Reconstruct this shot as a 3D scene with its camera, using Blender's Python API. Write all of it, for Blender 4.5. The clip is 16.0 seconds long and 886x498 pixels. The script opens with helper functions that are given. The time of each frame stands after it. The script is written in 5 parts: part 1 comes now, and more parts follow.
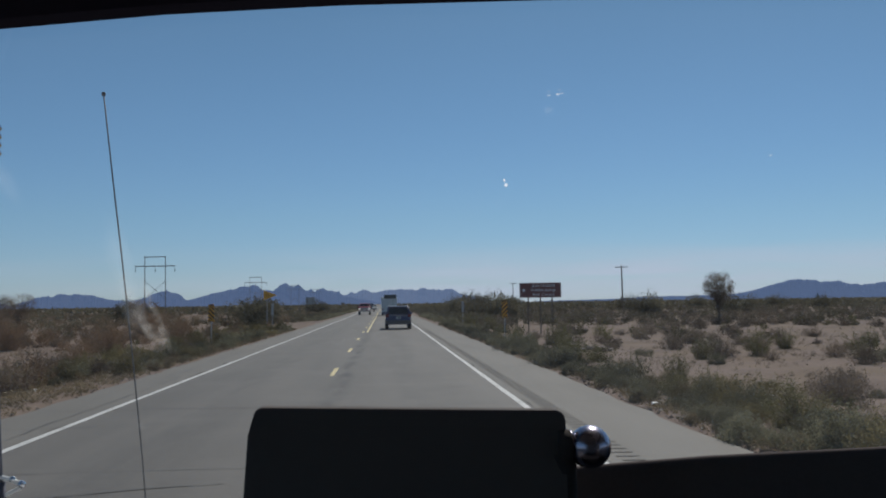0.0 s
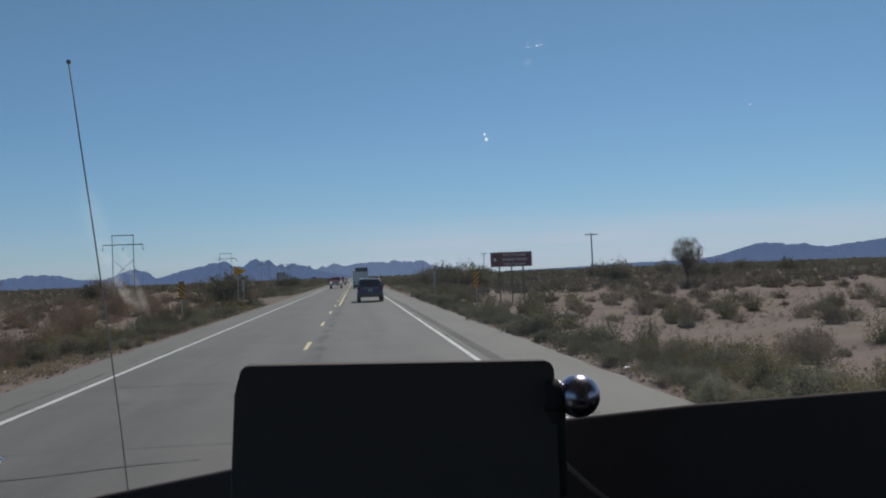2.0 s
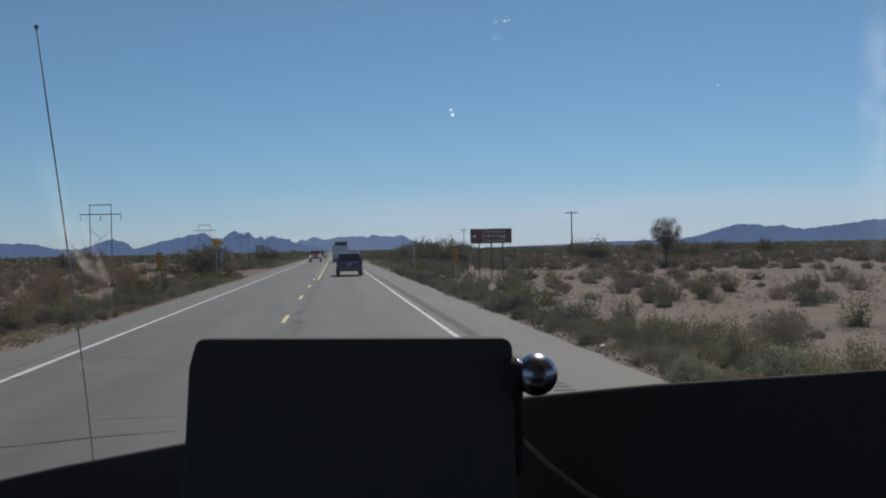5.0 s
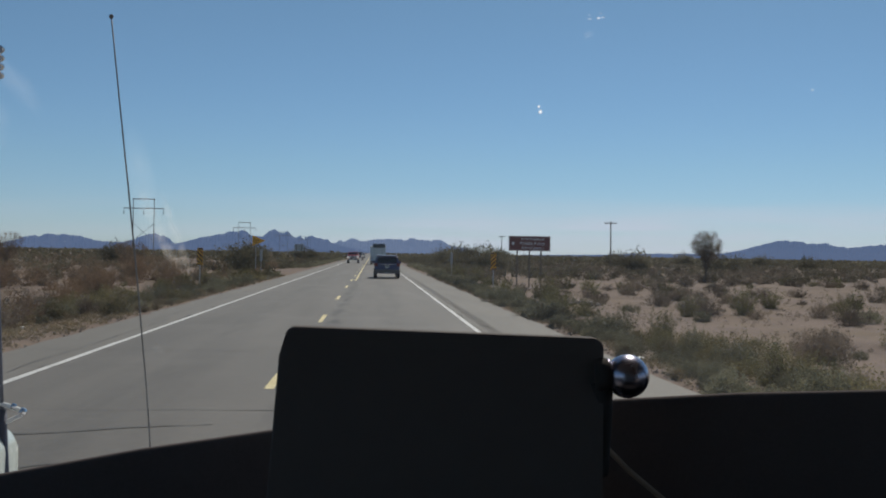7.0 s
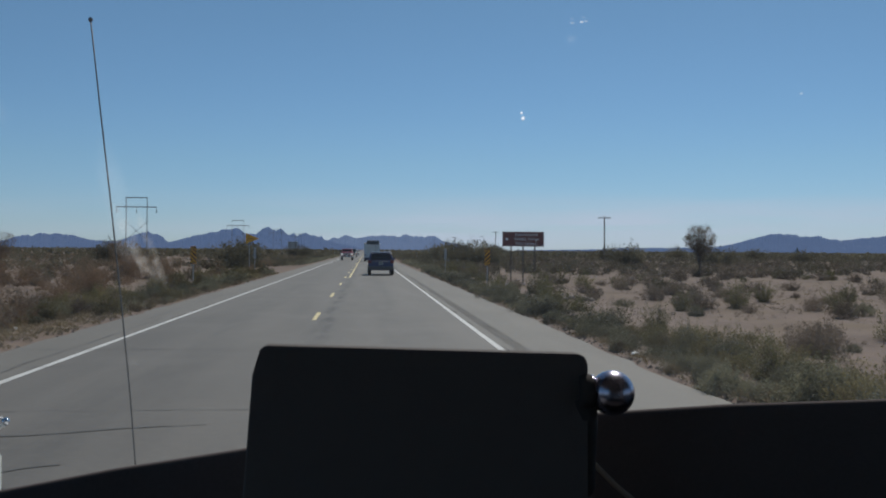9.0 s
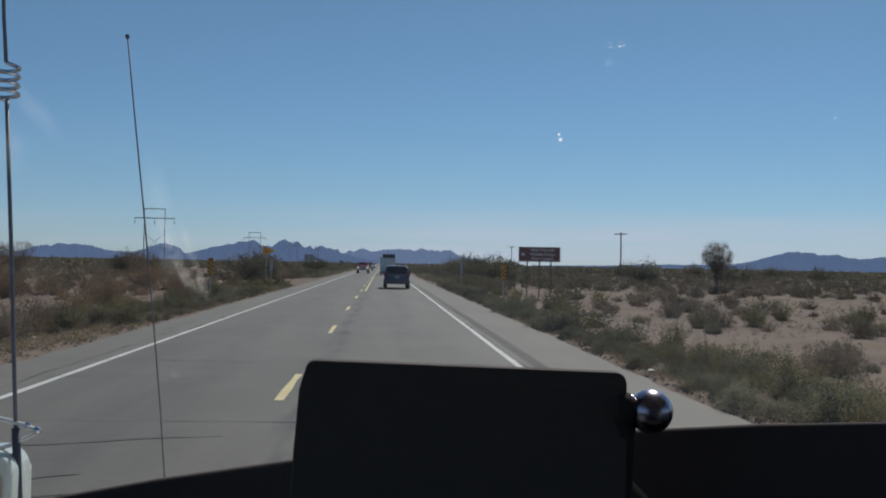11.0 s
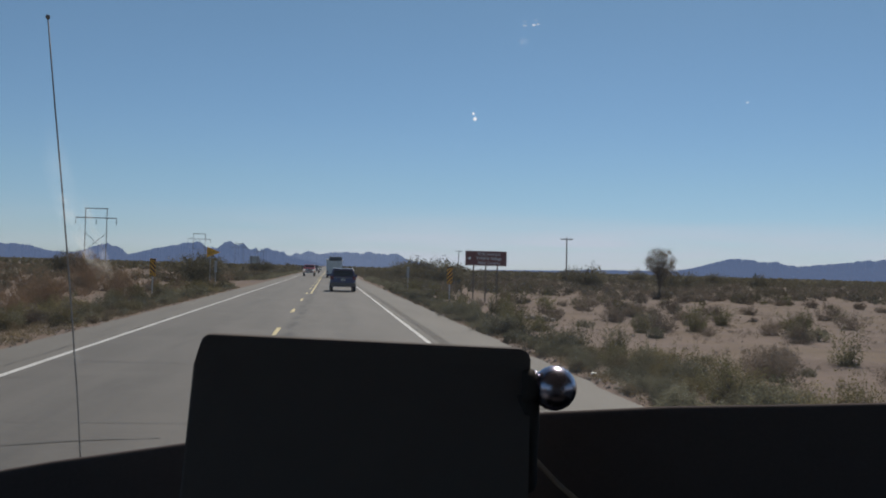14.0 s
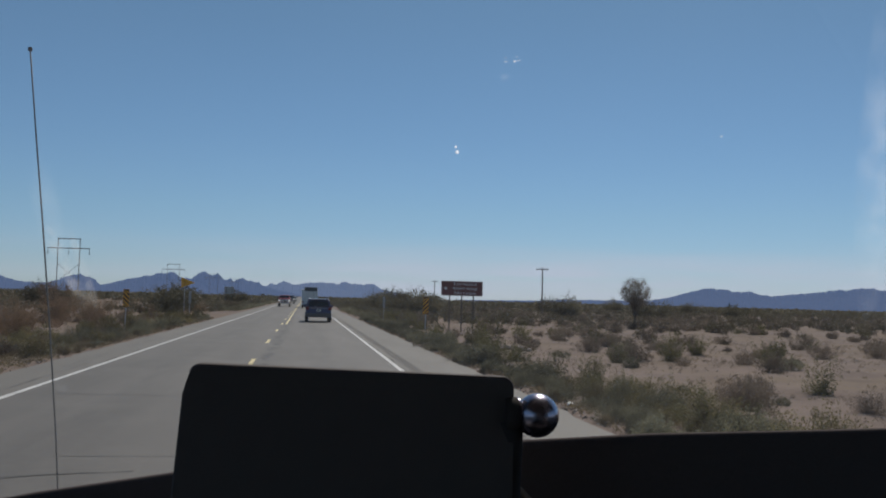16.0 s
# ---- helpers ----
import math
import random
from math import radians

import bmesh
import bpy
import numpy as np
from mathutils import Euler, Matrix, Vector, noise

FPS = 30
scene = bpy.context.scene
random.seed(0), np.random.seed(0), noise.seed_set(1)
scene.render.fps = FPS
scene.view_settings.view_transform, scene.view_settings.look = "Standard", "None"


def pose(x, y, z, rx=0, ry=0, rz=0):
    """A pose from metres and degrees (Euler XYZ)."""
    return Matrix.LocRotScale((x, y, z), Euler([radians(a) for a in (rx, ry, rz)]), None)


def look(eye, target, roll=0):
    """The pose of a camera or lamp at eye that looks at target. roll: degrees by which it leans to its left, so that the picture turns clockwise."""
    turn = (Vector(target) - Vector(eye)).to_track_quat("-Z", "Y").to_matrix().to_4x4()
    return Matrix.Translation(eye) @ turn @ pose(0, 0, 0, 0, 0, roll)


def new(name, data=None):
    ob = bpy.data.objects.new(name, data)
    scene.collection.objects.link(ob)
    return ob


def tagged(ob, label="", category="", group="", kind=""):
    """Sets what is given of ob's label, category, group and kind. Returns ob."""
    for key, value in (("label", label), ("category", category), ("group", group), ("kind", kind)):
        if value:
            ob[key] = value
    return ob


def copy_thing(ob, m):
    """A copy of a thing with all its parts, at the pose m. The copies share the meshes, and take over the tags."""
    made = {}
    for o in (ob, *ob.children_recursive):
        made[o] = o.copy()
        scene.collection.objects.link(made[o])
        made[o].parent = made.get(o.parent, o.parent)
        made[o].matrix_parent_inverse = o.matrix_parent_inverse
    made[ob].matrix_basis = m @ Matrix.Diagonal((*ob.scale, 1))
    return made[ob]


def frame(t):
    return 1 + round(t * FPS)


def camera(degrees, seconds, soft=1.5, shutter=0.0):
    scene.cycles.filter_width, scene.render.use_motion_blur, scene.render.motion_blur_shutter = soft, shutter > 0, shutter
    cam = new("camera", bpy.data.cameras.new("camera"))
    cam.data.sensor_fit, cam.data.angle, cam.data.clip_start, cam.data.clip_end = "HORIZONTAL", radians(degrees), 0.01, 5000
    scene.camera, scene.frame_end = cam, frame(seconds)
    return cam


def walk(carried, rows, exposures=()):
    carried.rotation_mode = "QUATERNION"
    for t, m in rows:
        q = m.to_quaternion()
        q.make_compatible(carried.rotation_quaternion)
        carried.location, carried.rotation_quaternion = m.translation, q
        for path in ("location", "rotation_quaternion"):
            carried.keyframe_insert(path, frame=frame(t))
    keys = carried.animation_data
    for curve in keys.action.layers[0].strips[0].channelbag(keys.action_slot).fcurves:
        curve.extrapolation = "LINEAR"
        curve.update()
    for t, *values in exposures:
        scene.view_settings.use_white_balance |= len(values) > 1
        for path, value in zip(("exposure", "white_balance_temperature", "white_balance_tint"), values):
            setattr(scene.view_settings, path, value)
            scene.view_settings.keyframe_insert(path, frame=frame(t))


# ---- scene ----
# A two-lane desert highway seen from the cab of a motorhome. x right, y ahead along the road, z up from the asphalt.
cam = camera(50.3, 16.0, soft=2.0)
ROWS = [
    (0, pose(0.0000, -0.0000, 1.8900, 93.25, 0.78, -3.57)),
    (0.5, pose(-0.0223, 0.0074, 1.8873, 92.99, 0.41, -4.23)),
    (1, pose(-0.0113, 0.0129, 1.8752, 91.60, 0.53, -6.55)),
    (1.5, pose(-0.0343, 0.0080, 1.8835, 92.14, 0.58, -5.02)),
    (2, pose(-0.0117, 0.0096, 1.8750, 91.47, 2.21, -5.31)),
    (2.5, pose(-0.0064, 0.0057, 1.8798, 91.77, 1.71, -6.43)),
    (3, pose(-0.0117, 0.0084, 1.8764, 91.42, 0.95, -7.16)),
    (3.5, pose(-0.0226, -0.0018, 1.8770, 90.87, 0.92, -5.13)),
    (3.7, pose(-0.0095, 0.0117, 1.8789, 90.22, 1.27, -6.11)),
    (5.8, pose(0.0064, 0.0134, 1.8625, 89.70, 1.18, -6.56)),
    (6, pose(-0.0177, 0.0033, 1.8502, 89.09, -0.68, -4.21)),
    (6.5, pose(-0.0491, 0.0338, 1.8652, 89.91, -0.91, -5.41)),
    (7, pose(-0.0392, 0.0271, 1.8662, 90.28, -0.92, -4.27)),
    (7.5, pose(-0.0352, 0.0282, 1.8901, 92.37, -0.10, -3.41)),
    (8, pose(-0.0430, 0.0495, 1.8835, 90.48, -0.75, -4.31)),
    (8.2, pose(-0.0404, 0.0504, 1.8904, 90.61, -0.33, -4.63)),
    (10.3, pose(-0.0120, 0.0483, 1.8612, 88.38, -1.16, -5.17)),
    (10.5, pose(-0.0178, 0.0577, 1.8684, 88.27, -1.03, -5.88)),
    (11, pose(-0.0485, 0.0340, 1.8843, 90.90, -1.07, -3.68)),
    (11.5, pose(-0.0429, 0.0102, 1.8676, 90.08, 0.35, -3.06)),
    (12, pose(-0.0194, 0.0255, 1.8620, 89.05, 0.51, -4.84)),
    (12.5, pose(-0.0215, 0.0020, 1.8666, 90.68, -1.02, -4.62)),
    (13, pose(-0.0480, 0.0140, 1.8652, 90.85, -2.33, -4.34)),
    (13.5, pose(-0.0161, 0.0358, 1.8619, 90.37, -2.47, -6.16)),
    (14, pose(-0.0118, 0.0453, 1.8613, 91.20, -1.61, -6.89)),
    (14.5, pose(-0.0367, 0.0408, 1.8564, 91.54, -2.20, -4.98)),
    (15, pose(-0.0279, 0.0450, 1.8633, 91.04, -1.78, -5.93)),
    (15.5, pose(-0.0220, 0.0557, 1.8603, 91.79, -1.85, -7.77)),
    (16, pose(-0.0212, 0.0290, 1.8608, 93.07, -1.50, -8.35)),
]
walk(cam, ROWS, exposures=[(0.0, -0.07, 6230, 11), (1.5, -0.04, 6230, 11), (3.5, -0.06, 6230, 11), (6.0, 0.08, 6350, 10), (6.5, 0.15, 6640, 11), (7.5, 0.0, 6300, 10), (8.2, -0.07, 6120, 10), (10.3, 0.1, 6350, 10), (11.0, -0.03, 6250, 10), (11.5, -0.04, 6250, 10), (12.0, 0.09, 6300, 10), (13.0, 0.0, 6300, 10), (14.0, 0.06, 6650, 13), (15.5, 0.03, 6430, 11), (16.0, -0.05, 6420, 13)])

# ---- world, sun, exposure ----
SUN_AZ, SUN_EL = radians(24), radians(47)   # azimuth to the right of the road's direction
EYE = 1.89
world = bpy.data.worlds.new("sky")
scene.world = world
world.use_nodes = True
wn, wl = world.node_tree.nodes, world.node_tree.links
wn.clear()
sky = wn.new("ShaderNodeTexSky")
sky.sky_type, sky.sun_disc = "NISHITA", False
sky.sun_elevation, sky.sun_rotation = SUN_EL, SUN_AZ
sky.altitude, sky.air_density, sky.dust_density, sky.ozone_density = 200, 1.0, 0.1, 3.0
bg = wn.new("ShaderNodeBackground")
bg.inputs["Strength"].default_value = 0.066
# a thin pale cloud bank low over the horizon
tc = wn.new("ShaderNodeTexCoord")
sep = wn.new("ShaderNodeSeparateXYZ")
mp = wn.new("ShaderNodeMapping")
mp.inputs["Scale"].default_value = (3, 3, 40)
nz = wn.new("ShaderNodeTexNoise")
nz.inputs["Scale"].default_value, nz.inputs["Detail"].default_value = 1.6, 5
band = wn.new("ShaderNodeMapRange")
band.interpolation_type = "SMOOTHSTEP"
band.inputs["From Min"].default_value, band.inputs["From Max"].default_value = 0.07, 0.02
mul = wn.new("ShaderNodeMath")
mul.operation = "MULTIPLY"
mixc = wn.new("ShaderNodeMix")
mixc.data_type = "RGBA"
mixc.inputs[7].default_value = (7.7, 8.5, 10.1, 1)
rampc = wn.new("ShaderNodeMapRange")
rampc.inputs["From Min"].default_value, rampc.inputs["From Max"].default_value = 0.3, 0.62
rampc.inputs["To Max"].default_value = 0.85
out = wn.new("ShaderNodeOutputWorld")
wl.new(tc.outputs["Generated"], mp.inputs["Vector"])
wl.new(mp.outputs[0], nz.inputs["Vector"])
wl.new(tc.outputs["Generated"], sep.inputs[0])
wl.new(sep.outputs["Z"], band.inputs["Value"])
wl.new(nz.outputs["Fac"], rampc.inputs["Value"])
wl.new(band.outputs[0], mul.inputs[0])
wl.new(rampc.outputs[0], mul.inputs[1])
side = wn.new("ShaderNodeMapRange")
side.interpolation_type = "SMOOTHSTEP"
side.inputs["From Min"].default_value, side.inputs["From Max"].default_value = -0.25, 0.25
side.inputs["To Min"].default_value = 0.25
wl.new(sep.outputs["X"], side.inputs["Value"])
bank = wn.new("ShaderNodeMath")
bank.operation = "MULTIPLY"
wl.new(mul.outputs[0], bank.inputs[0])
wl.new(side.outputs[0], bank.inputs[1])
wl.new(bank.outputs[0], mixc.inputs[0])
# the clear air's blue, which holds down to the horizon
blue = wn.new("ShaderNodeMix")
blue.data_type, blue.blend_type = "RGBA", "MULTIPLY"
blue.inputs[0].default_value = 1.0
grade = wn.new("ShaderNodeValToRGB")
grade.color_ramp.elements[0].color = (0.62, 0.80, 1.17, 1)
grade.color_ramp.elements[1].position = 0.4
grade.color_ramp.elements[1].color = (0.83, 0.96, 0.87, 1)
low_air = grade.color_ramp.elements.new(0.09)
low_air.color = (0.68, 0.855, 1.02, 1)
wl.new(sep.outputs["Z"], grade.inputs[0])
wl.new(sky.outputs[0], blue.inputs[6])
wl.new(grade.outputs[0], blue.inputs[7])
wl.new(blue.outputs[2], mixc.inputs[6])
wl.new(mixc.outputs[2], bg.inputs["Color"])
wl.new(bg.outputs[0], out.inputs[0])

sun = new("sun", bpy.data.lights.new("sun", "SUN"))
sun.data.energy, sun.data.angle, sun.data.color = 3.1, radians(0.5), (1.0, 0.93, 0.82)
to_sun = Vector((math.sin(SUN_AZ) * math.cos(SUN_EL), math.cos(SUN_AZ) * math.cos(SUN_EL), math.sin(SUN_EL)))
sun.matrix_world = look(to_sun * 50, (0, 0, 0))


# ---- materials ----
def nodes_of(name):
    m = bpy.data.materials.new(name)
    m.use_nodes = True
    n, l = m.node_tree.nodes, m.node_tree.links
    return m, n, l, n["Principled BSDF"]


def rgba(c):
    return (c[0], c[1], c[2], 1.0)


def surface(name, a, b, scale=4.0, rough=0.8, metal=0.0, bump=0.0, fine=None, stretch_y=1.0, island=0.0, obrand=0.0, rough_var=0.1, spec=0.5, coat=0.0):
    """Two-tone noise at two scales in object space, with roughness variation, bump, and variation per piece."""
    m, n, l, p = nodes_of(name)
    co = n.new("ShaderNodeTexCoord")
    big = n.new("ShaderNodeTexNoise")
    big.inputs["Scale"].default_value, big.inputs["Detail"].default_value = scale, 4
    small = n.new("ShaderNodeTexNoise")
    small.inputs["Scale"].default_value, small.inputs["Detail"].default_value = fine or scale * 9, 6
    if stretch_y != 1.0:
        mp_ = n.new("ShaderNodeMapping")
        mp_.inputs["Scale"].default_value = (1, stretch_y, 1)
        l.new(co.outputs["Object"], mp_.inputs["Vector"])
        l.new(mp_.outputs[0], big.inputs["Vector"])
    else:
        l.new(co.outputs["Object"], big.inputs["Vector"])
    l.new(co.outputs["Object"], small.inputs["Vector"])
    add = n.new("ShaderNodeMath")
    add.operation = "MULTIPLY_ADD"
    add.inputs[1].default_value = 0.45
    l.new(small.outputs["Fac"], add.inputs[0])
    half = n.new("ShaderNodeMath")
    half.operation = "MULTIPLY"
    half.inputs[1].default_value = 0.55
    l.new(big.outputs["Fac"], half.inputs[0])
    l.new(half.outputs[0], add.inputs[2])
    rng = n.new("ShaderNodeMapRange")
    rng.inputs["From Min"].default_value, rng.inputs["From Max"].default_value = 0.32, 0.68
    l.new(add.outputs[0], rng.inputs["Value"])
    mix = n.new("ShaderNodeMix")
    mix.data_type = "RGBA"
    mix.inputs[6].default_value, mix.inputs[7].default_value = rgba(a), rgba(b)
    l.new(rng.outputs[0], mix.inputs[0])
    colour = mix.outputs[2]
    if island or obrand:
        src = n.new("ShaderNodeNewGeometry").outputs["Random Per Island"] if island else n.new("ShaderNodeObjectInfo").outputs["Random"]
        vr = n.new("ShaderNodeMapRange")
        k = island or obrand
        vr.inputs["To Min"].default_value, vr.inputs["To Max"].default_value = 1 - k, 1 + k
        l.new(src, vr.inputs["Value"])
        hsv = n.new("ShaderNodeHueSaturation")
        l.new(vr.outputs[0], hsv.inputs["Value"])
        l.new(colour, hsv.inputs["Color"])
        colour = hsv.outputs[0]
    l.new(colour, p.inputs["Base Color"])
    rr = n.new("ShaderNodeMapRange")
    rr.inputs["To Min"].default_value, rr.inputs["To Max"].default_value = max(0.02, rough - rough_var), min(1, rough + rough_var)
    l.new(small.outputs["Fac"], rr.inputs["Value"])
    l.new(rr.outputs[0], p.inputs["Roughness"])
    p.inputs["Metallic"].default_value = metal
    p.inputs["Specular IOR Level"].default_value = spec
    p.inputs["Coat Weight"].default_value = coat
    p.inputs["Coat Roughness"].default_value = 0.05
    if bump:
        bm_ = n.new("ShaderNodeBump")
        bm_.inputs["Strength"].default_value, bm_.inputs["Distance"].default_value = min(1, bump * 10), bump
        l.new(add.outputs[0], bm_.inputs["Height"])
        l.new(bm_.outputs[0], p.inputs["Normal"])
    return m


def stained(m, bands):
    """Darken long uneven stains along the road: the sealed centre joint and the drip marks in the lanes (place, half width, depth)."""
    n, l = m.node_tree.nodes, m.node_tree.links
    p = n["Principled BSDF"]
    colour = p.inputs["Base Color"].links[0].from_socket
    co = n.new("ShaderNodeTexCoord")
    xyz = n.new("ShaderNodeSeparateXYZ")
    l.new(co.outputs["Object"], xyz.inputs[0])
    mp_ = n.new("ShaderNodeMapping")
    mp_.inputs["Scale"].default_value = (3.0, 0.45, 1)
    l.new(co.outputs["Object"], mp_.inputs["Vector"])
    nz_ = n.new("ShaderNodeTexNoise")
    nz_.inputs["Scale"].default_value, nz_.inputs["Detail"].default_value = 1.0, 6
    l.new(mp_.outputs[0], nz_.inputs["Vector"])
    for place, half_width, depth in bands:
        off = n.new("ShaderNodeMath")
        off.operation = "SUBTRACT"
        off.inputs[1].default_value = place
        l.new(xyz.outputs["X"], off.inputs[0])
        dist = n.new("ShaderNodeMath")
        dist.operation = "ABSOLUTE"
        l.new(off.outputs[0], dist.inputs[0])
        fall = n.new("ShaderNodeMapRange")
        fall.interpolation_type = "SMOOTHSTEP"
        fall.inputs["From Min"].default_value, fall.inputs["From Max"].default_value = half_width, 0.0
        l.new(dist.outputs[0], fall.inputs["Value"])
        var = n.new("ShaderNodeMapRange")
        var.inputs["From Min"].default_value, var.inputs["From Max"].default_value = 0.35, 0.65
        var.inputs["To Max"].default_value = depth
        l.new(nz_.outputs["Fac"], var.inputs["Value"])
        amount = n.new("ShaderNodeMath")
        amount.operation = "MULTIPLY"
        l.new(fall.outputs[0], amount.inputs[0])
        l.new(var.outputs[0], amount.inputs[1])
        mix = n.new("ShaderNodeMix")
        mix.data_type = "RGBA"
        mix.inputs[7].default_value = (0.03, 0.028, 0.026, 1)
        l.new(amount.outputs[0], mix.inputs[0])
        l.new(colour, mix.inputs[6])
        colour = mix.outputs[2]
    l.new(colour, p.inputs["Base Color"])
    return m


def leaf_material(name, a, b, through_light=0.3):
    m, n, l, p = nodes_of(name)
    isl = n.new("ShaderNodeNewGeometry")
    inf = n.new("ShaderNodeObjectInfo")
    mix = n.new("ShaderNodeMix")
    mix.data_type = "RGBA"
    mix.inputs[6].default_value, mix.inputs[7].default_value = rgba(a), rgba(b)
    near = n.new("ShaderNodeMapRange")
    near.inputs["To Min"].default_value, near.inputs["To Max"].default_value = 0.2, 0.8
    l.new(isl.outputs["Random Per Island"], near.inputs["Value"])
    l.new(near.outputs[0], mix.inputs[0])
    vr = n.new("ShaderNodeMapRange")
    vr.inputs["To Min"].default_value, vr.inputs["To Max"].default_value = 0.7, 1.3
    l.new(inf.outputs["Random"], vr.inputs["Value"])
    # whole plants differ in tone
    patch = n.new("ShaderNodeTexNoise")
    patch.inputs["Scale"].default_value, patch.inputs["Detail"].default_value = 0.28, 2
    l.new(isl.outputs["Position"], patch.inputs["Vector"])
    pv = n.new("ShaderNodeMapRange")
    pv.inputs["From Min"].default_value, pv.inputs["From Max"].default_value = 0.33, 0.67
    pv.inputs["To Min"].default_value, pv.inputs["To Max"].default_value = 0.62, 1.4
    l.new(patch.outputs["Fac"], pv.inputs["Value"])
    both = n.new("ShaderNodeMath")
    both.operation = "MULTIPLY"
    l.new(vr.outputs[0], both.inputs[0])
    l.new(pv.outputs[0], both.inputs[1])
    hsv = n.new("ShaderNodeHueSaturation")
    l.new(both.outputs[0], hsv.inputs["Value"])
    l.new(mix.outputs[2], hsv.inputs["Color"])
    l.new(hsv.outputs[0], p.inputs["Base Color"])
    p.inputs["Roughness"].default_value = 0.7
    tr = n.new("ShaderNodeBsdfTranslucent")
    l.new(hsv.outputs[0], tr.inputs["Color"])
    ms = n.new("ShaderNodeMixShader")
    ms.inputs[0].default_value = through_light
    l.new(p.outputs[0], ms.inputs[1])
    l.new(tr.outputs[0], ms.inputs[2])
    l.new(ms.outputs[0], n["Material Output"].inputs["Surface"])
    return m


def pane(name, tint, gloss=0.06):
    """Clear sheet glass: light goes straight through, with a faint mirror image."""
    m, n, l, p = nodes_of(name)
    t = n.new("ShaderNodeBsdfTransparent")
    t.inputs["Color"].default_value = rgba(tint)
    g = n.new("ShaderNodeBsdfGlossy")
    g.inputs["Roughness"].default_value = 0.02
    ms = n.new("ShaderNodeMixShader")
    ms.inputs[0].default_value = gloss
    l.new(t.outputs[0], ms.inputs[1])
    l.new(g.outputs[0], ms.inputs[2])
    # dust on the glass, its blue tint also painting in the air's haze
    dust_and_haze = n.new("ShaderNodeBsdfTranslucent")
    dust_and_haze.inputs["Color"].default_value = (0.62, 0.78, 1.0, 1)
    co = n.new("ShaderNodeTexCoord")
    nz_ = n.new("ShaderNodeTexNoise")
    nz_.inputs["Scale"].default_value, nz_.inputs["Detail"].default_value = 5, 5
    l.new(co.outputs["Object"], nz_.inputs["Vector"])
    mr = n.new("ShaderNodeMapRange")
    mr.inputs["From Min"].default_value, mr.inputs["From Max"].default_value = 0.3, 0.7
    mr.inputs["To Min"].default_value, mr.inputs["To Max"].default_value = 0.006, 0.014
    l.new(nz_.outputs["Fac"], mr.inputs["Value"])
    md = n.new("ShaderNodeMixShader")
    l.new(mr.outputs[0], md.inputs[0])
    l.new(ms.outputs[0], md.inputs[1])
    l.new(dust_and_haze.outputs[0], md.inputs[2])
    l.new(md.outputs[0], n["Material Output"].inputs["Surface"])
    return m


def film_dirt(name, colour, most, scale, low=0.45, high=0.75):
    """Thin uneven film on glass, for dirt and for a painted reflection: mostly clear, whitish where thick."""
    m, n, l, p = nodes_of(name)
    co = n.new("ShaderNodeTexCoord")
    nz_ = n.new("ShaderNodeTexNoise")
    nz_.inputs["Scale"].default_value, nz_.inputs["Detail"].default_value = scale, 5
    l.new(co.outputs["Object"], nz_.inputs["Vector"])
    uv = n.new("ShaderNodeAttribute")
    uv.attribute_name = "thick"
    mr = n.new("ShaderNodeMapRange")
    mr.inputs["From Min"].default_value, mr.inputs["From Max"].default_value = low, high
    mr.inputs["To Max"].default_value = most
    l.new(nz_.outputs["Fac"], mr.inputs["Value"])
    mu = n.new("ShaderNodeMath")
    mu.operation = "MULTIPLY"
    l.new(mr.outputs[0], mu.inputs[0])
    l.new(uv.outputs["Fac"], mu.inputs[1])
    t = n.new("ShaderNodeBsdfTransparent")
    d = n.new("ShaderNodeBsdfTranslucent")
    d.inputs["Color"].default_value = rgba(colour)
    ms = n.new("ShaderNodeMixShader")
    l.new(mu.outputs[0], ms.inputs[0])
    l.new(t.outputs[0], ms.inputs[1])
    l.new(d.outputs[0], ms.inputs[2])
    l.new(ms.outputs[0], n["Material Output"].inputs["Surface"])
    return m


def lamp_glass(name, colour, strength):
    m, n, l, p = nodes_of(name)
    p.inputs["Base Color"].default_value = rgba(colour)
    p.inputs["Roughness"].default_value = 0.15
    p.inputs["Emission Color"].default_value = rgba(colour)
    p.inputs["Emission Strength"].default_value = strength
    return m


M = {}
M["sand"] = surface("sand", (0.158, 0.117, 0.095), (0.25, 0.191, 0.157), scale=0.22, fine=3.0, rough=0.95, bump=0.03, spec=0.1)
def patched(m, colour, scale, low, high, most):
    """Broad patches of another tone over a ground material, such as dry grass litter lying on sand."""
    n, l = m.node_tree.nodes, m.node_tree.links
    p = n["Principled BSDF"]
    under = p.inputs["Base Color"].links[0].from_socket
    co = n.new("ShaderNodeTexCoord")
    nz_ = n.new("ShaderNodeTexNoise")
    nz_.inputs["Scale"].default_value, nz_.inputs["Detail"].default_value, nz_.inputs["Roughness"].default_value = scale, 8, 0.65
    l.new(co.outputs["Object"], nz_.inputs["Vector"])
    mr = n.new("ShaderNodeMapRange")
    mr.inputs["From Min"].default_value, mr.inputs["From Max"].default_value, mr.inputs["To Max"].default_value = low, high, most
    l.new(nz_.outputs["Fac"], mr.inputs["Value"])
    mix = n.new("ShaderNodeMix")
    mix.data_type = "RGBA"
    mix.inputs[7].default_value = rgba(colour)
    l.new(mr.outputs[0], mix.inputs[0])
    l.new(under, mix.inputs[6])
    l.new(mix.outputs[2], p.inputs["Base Color"])
    return m


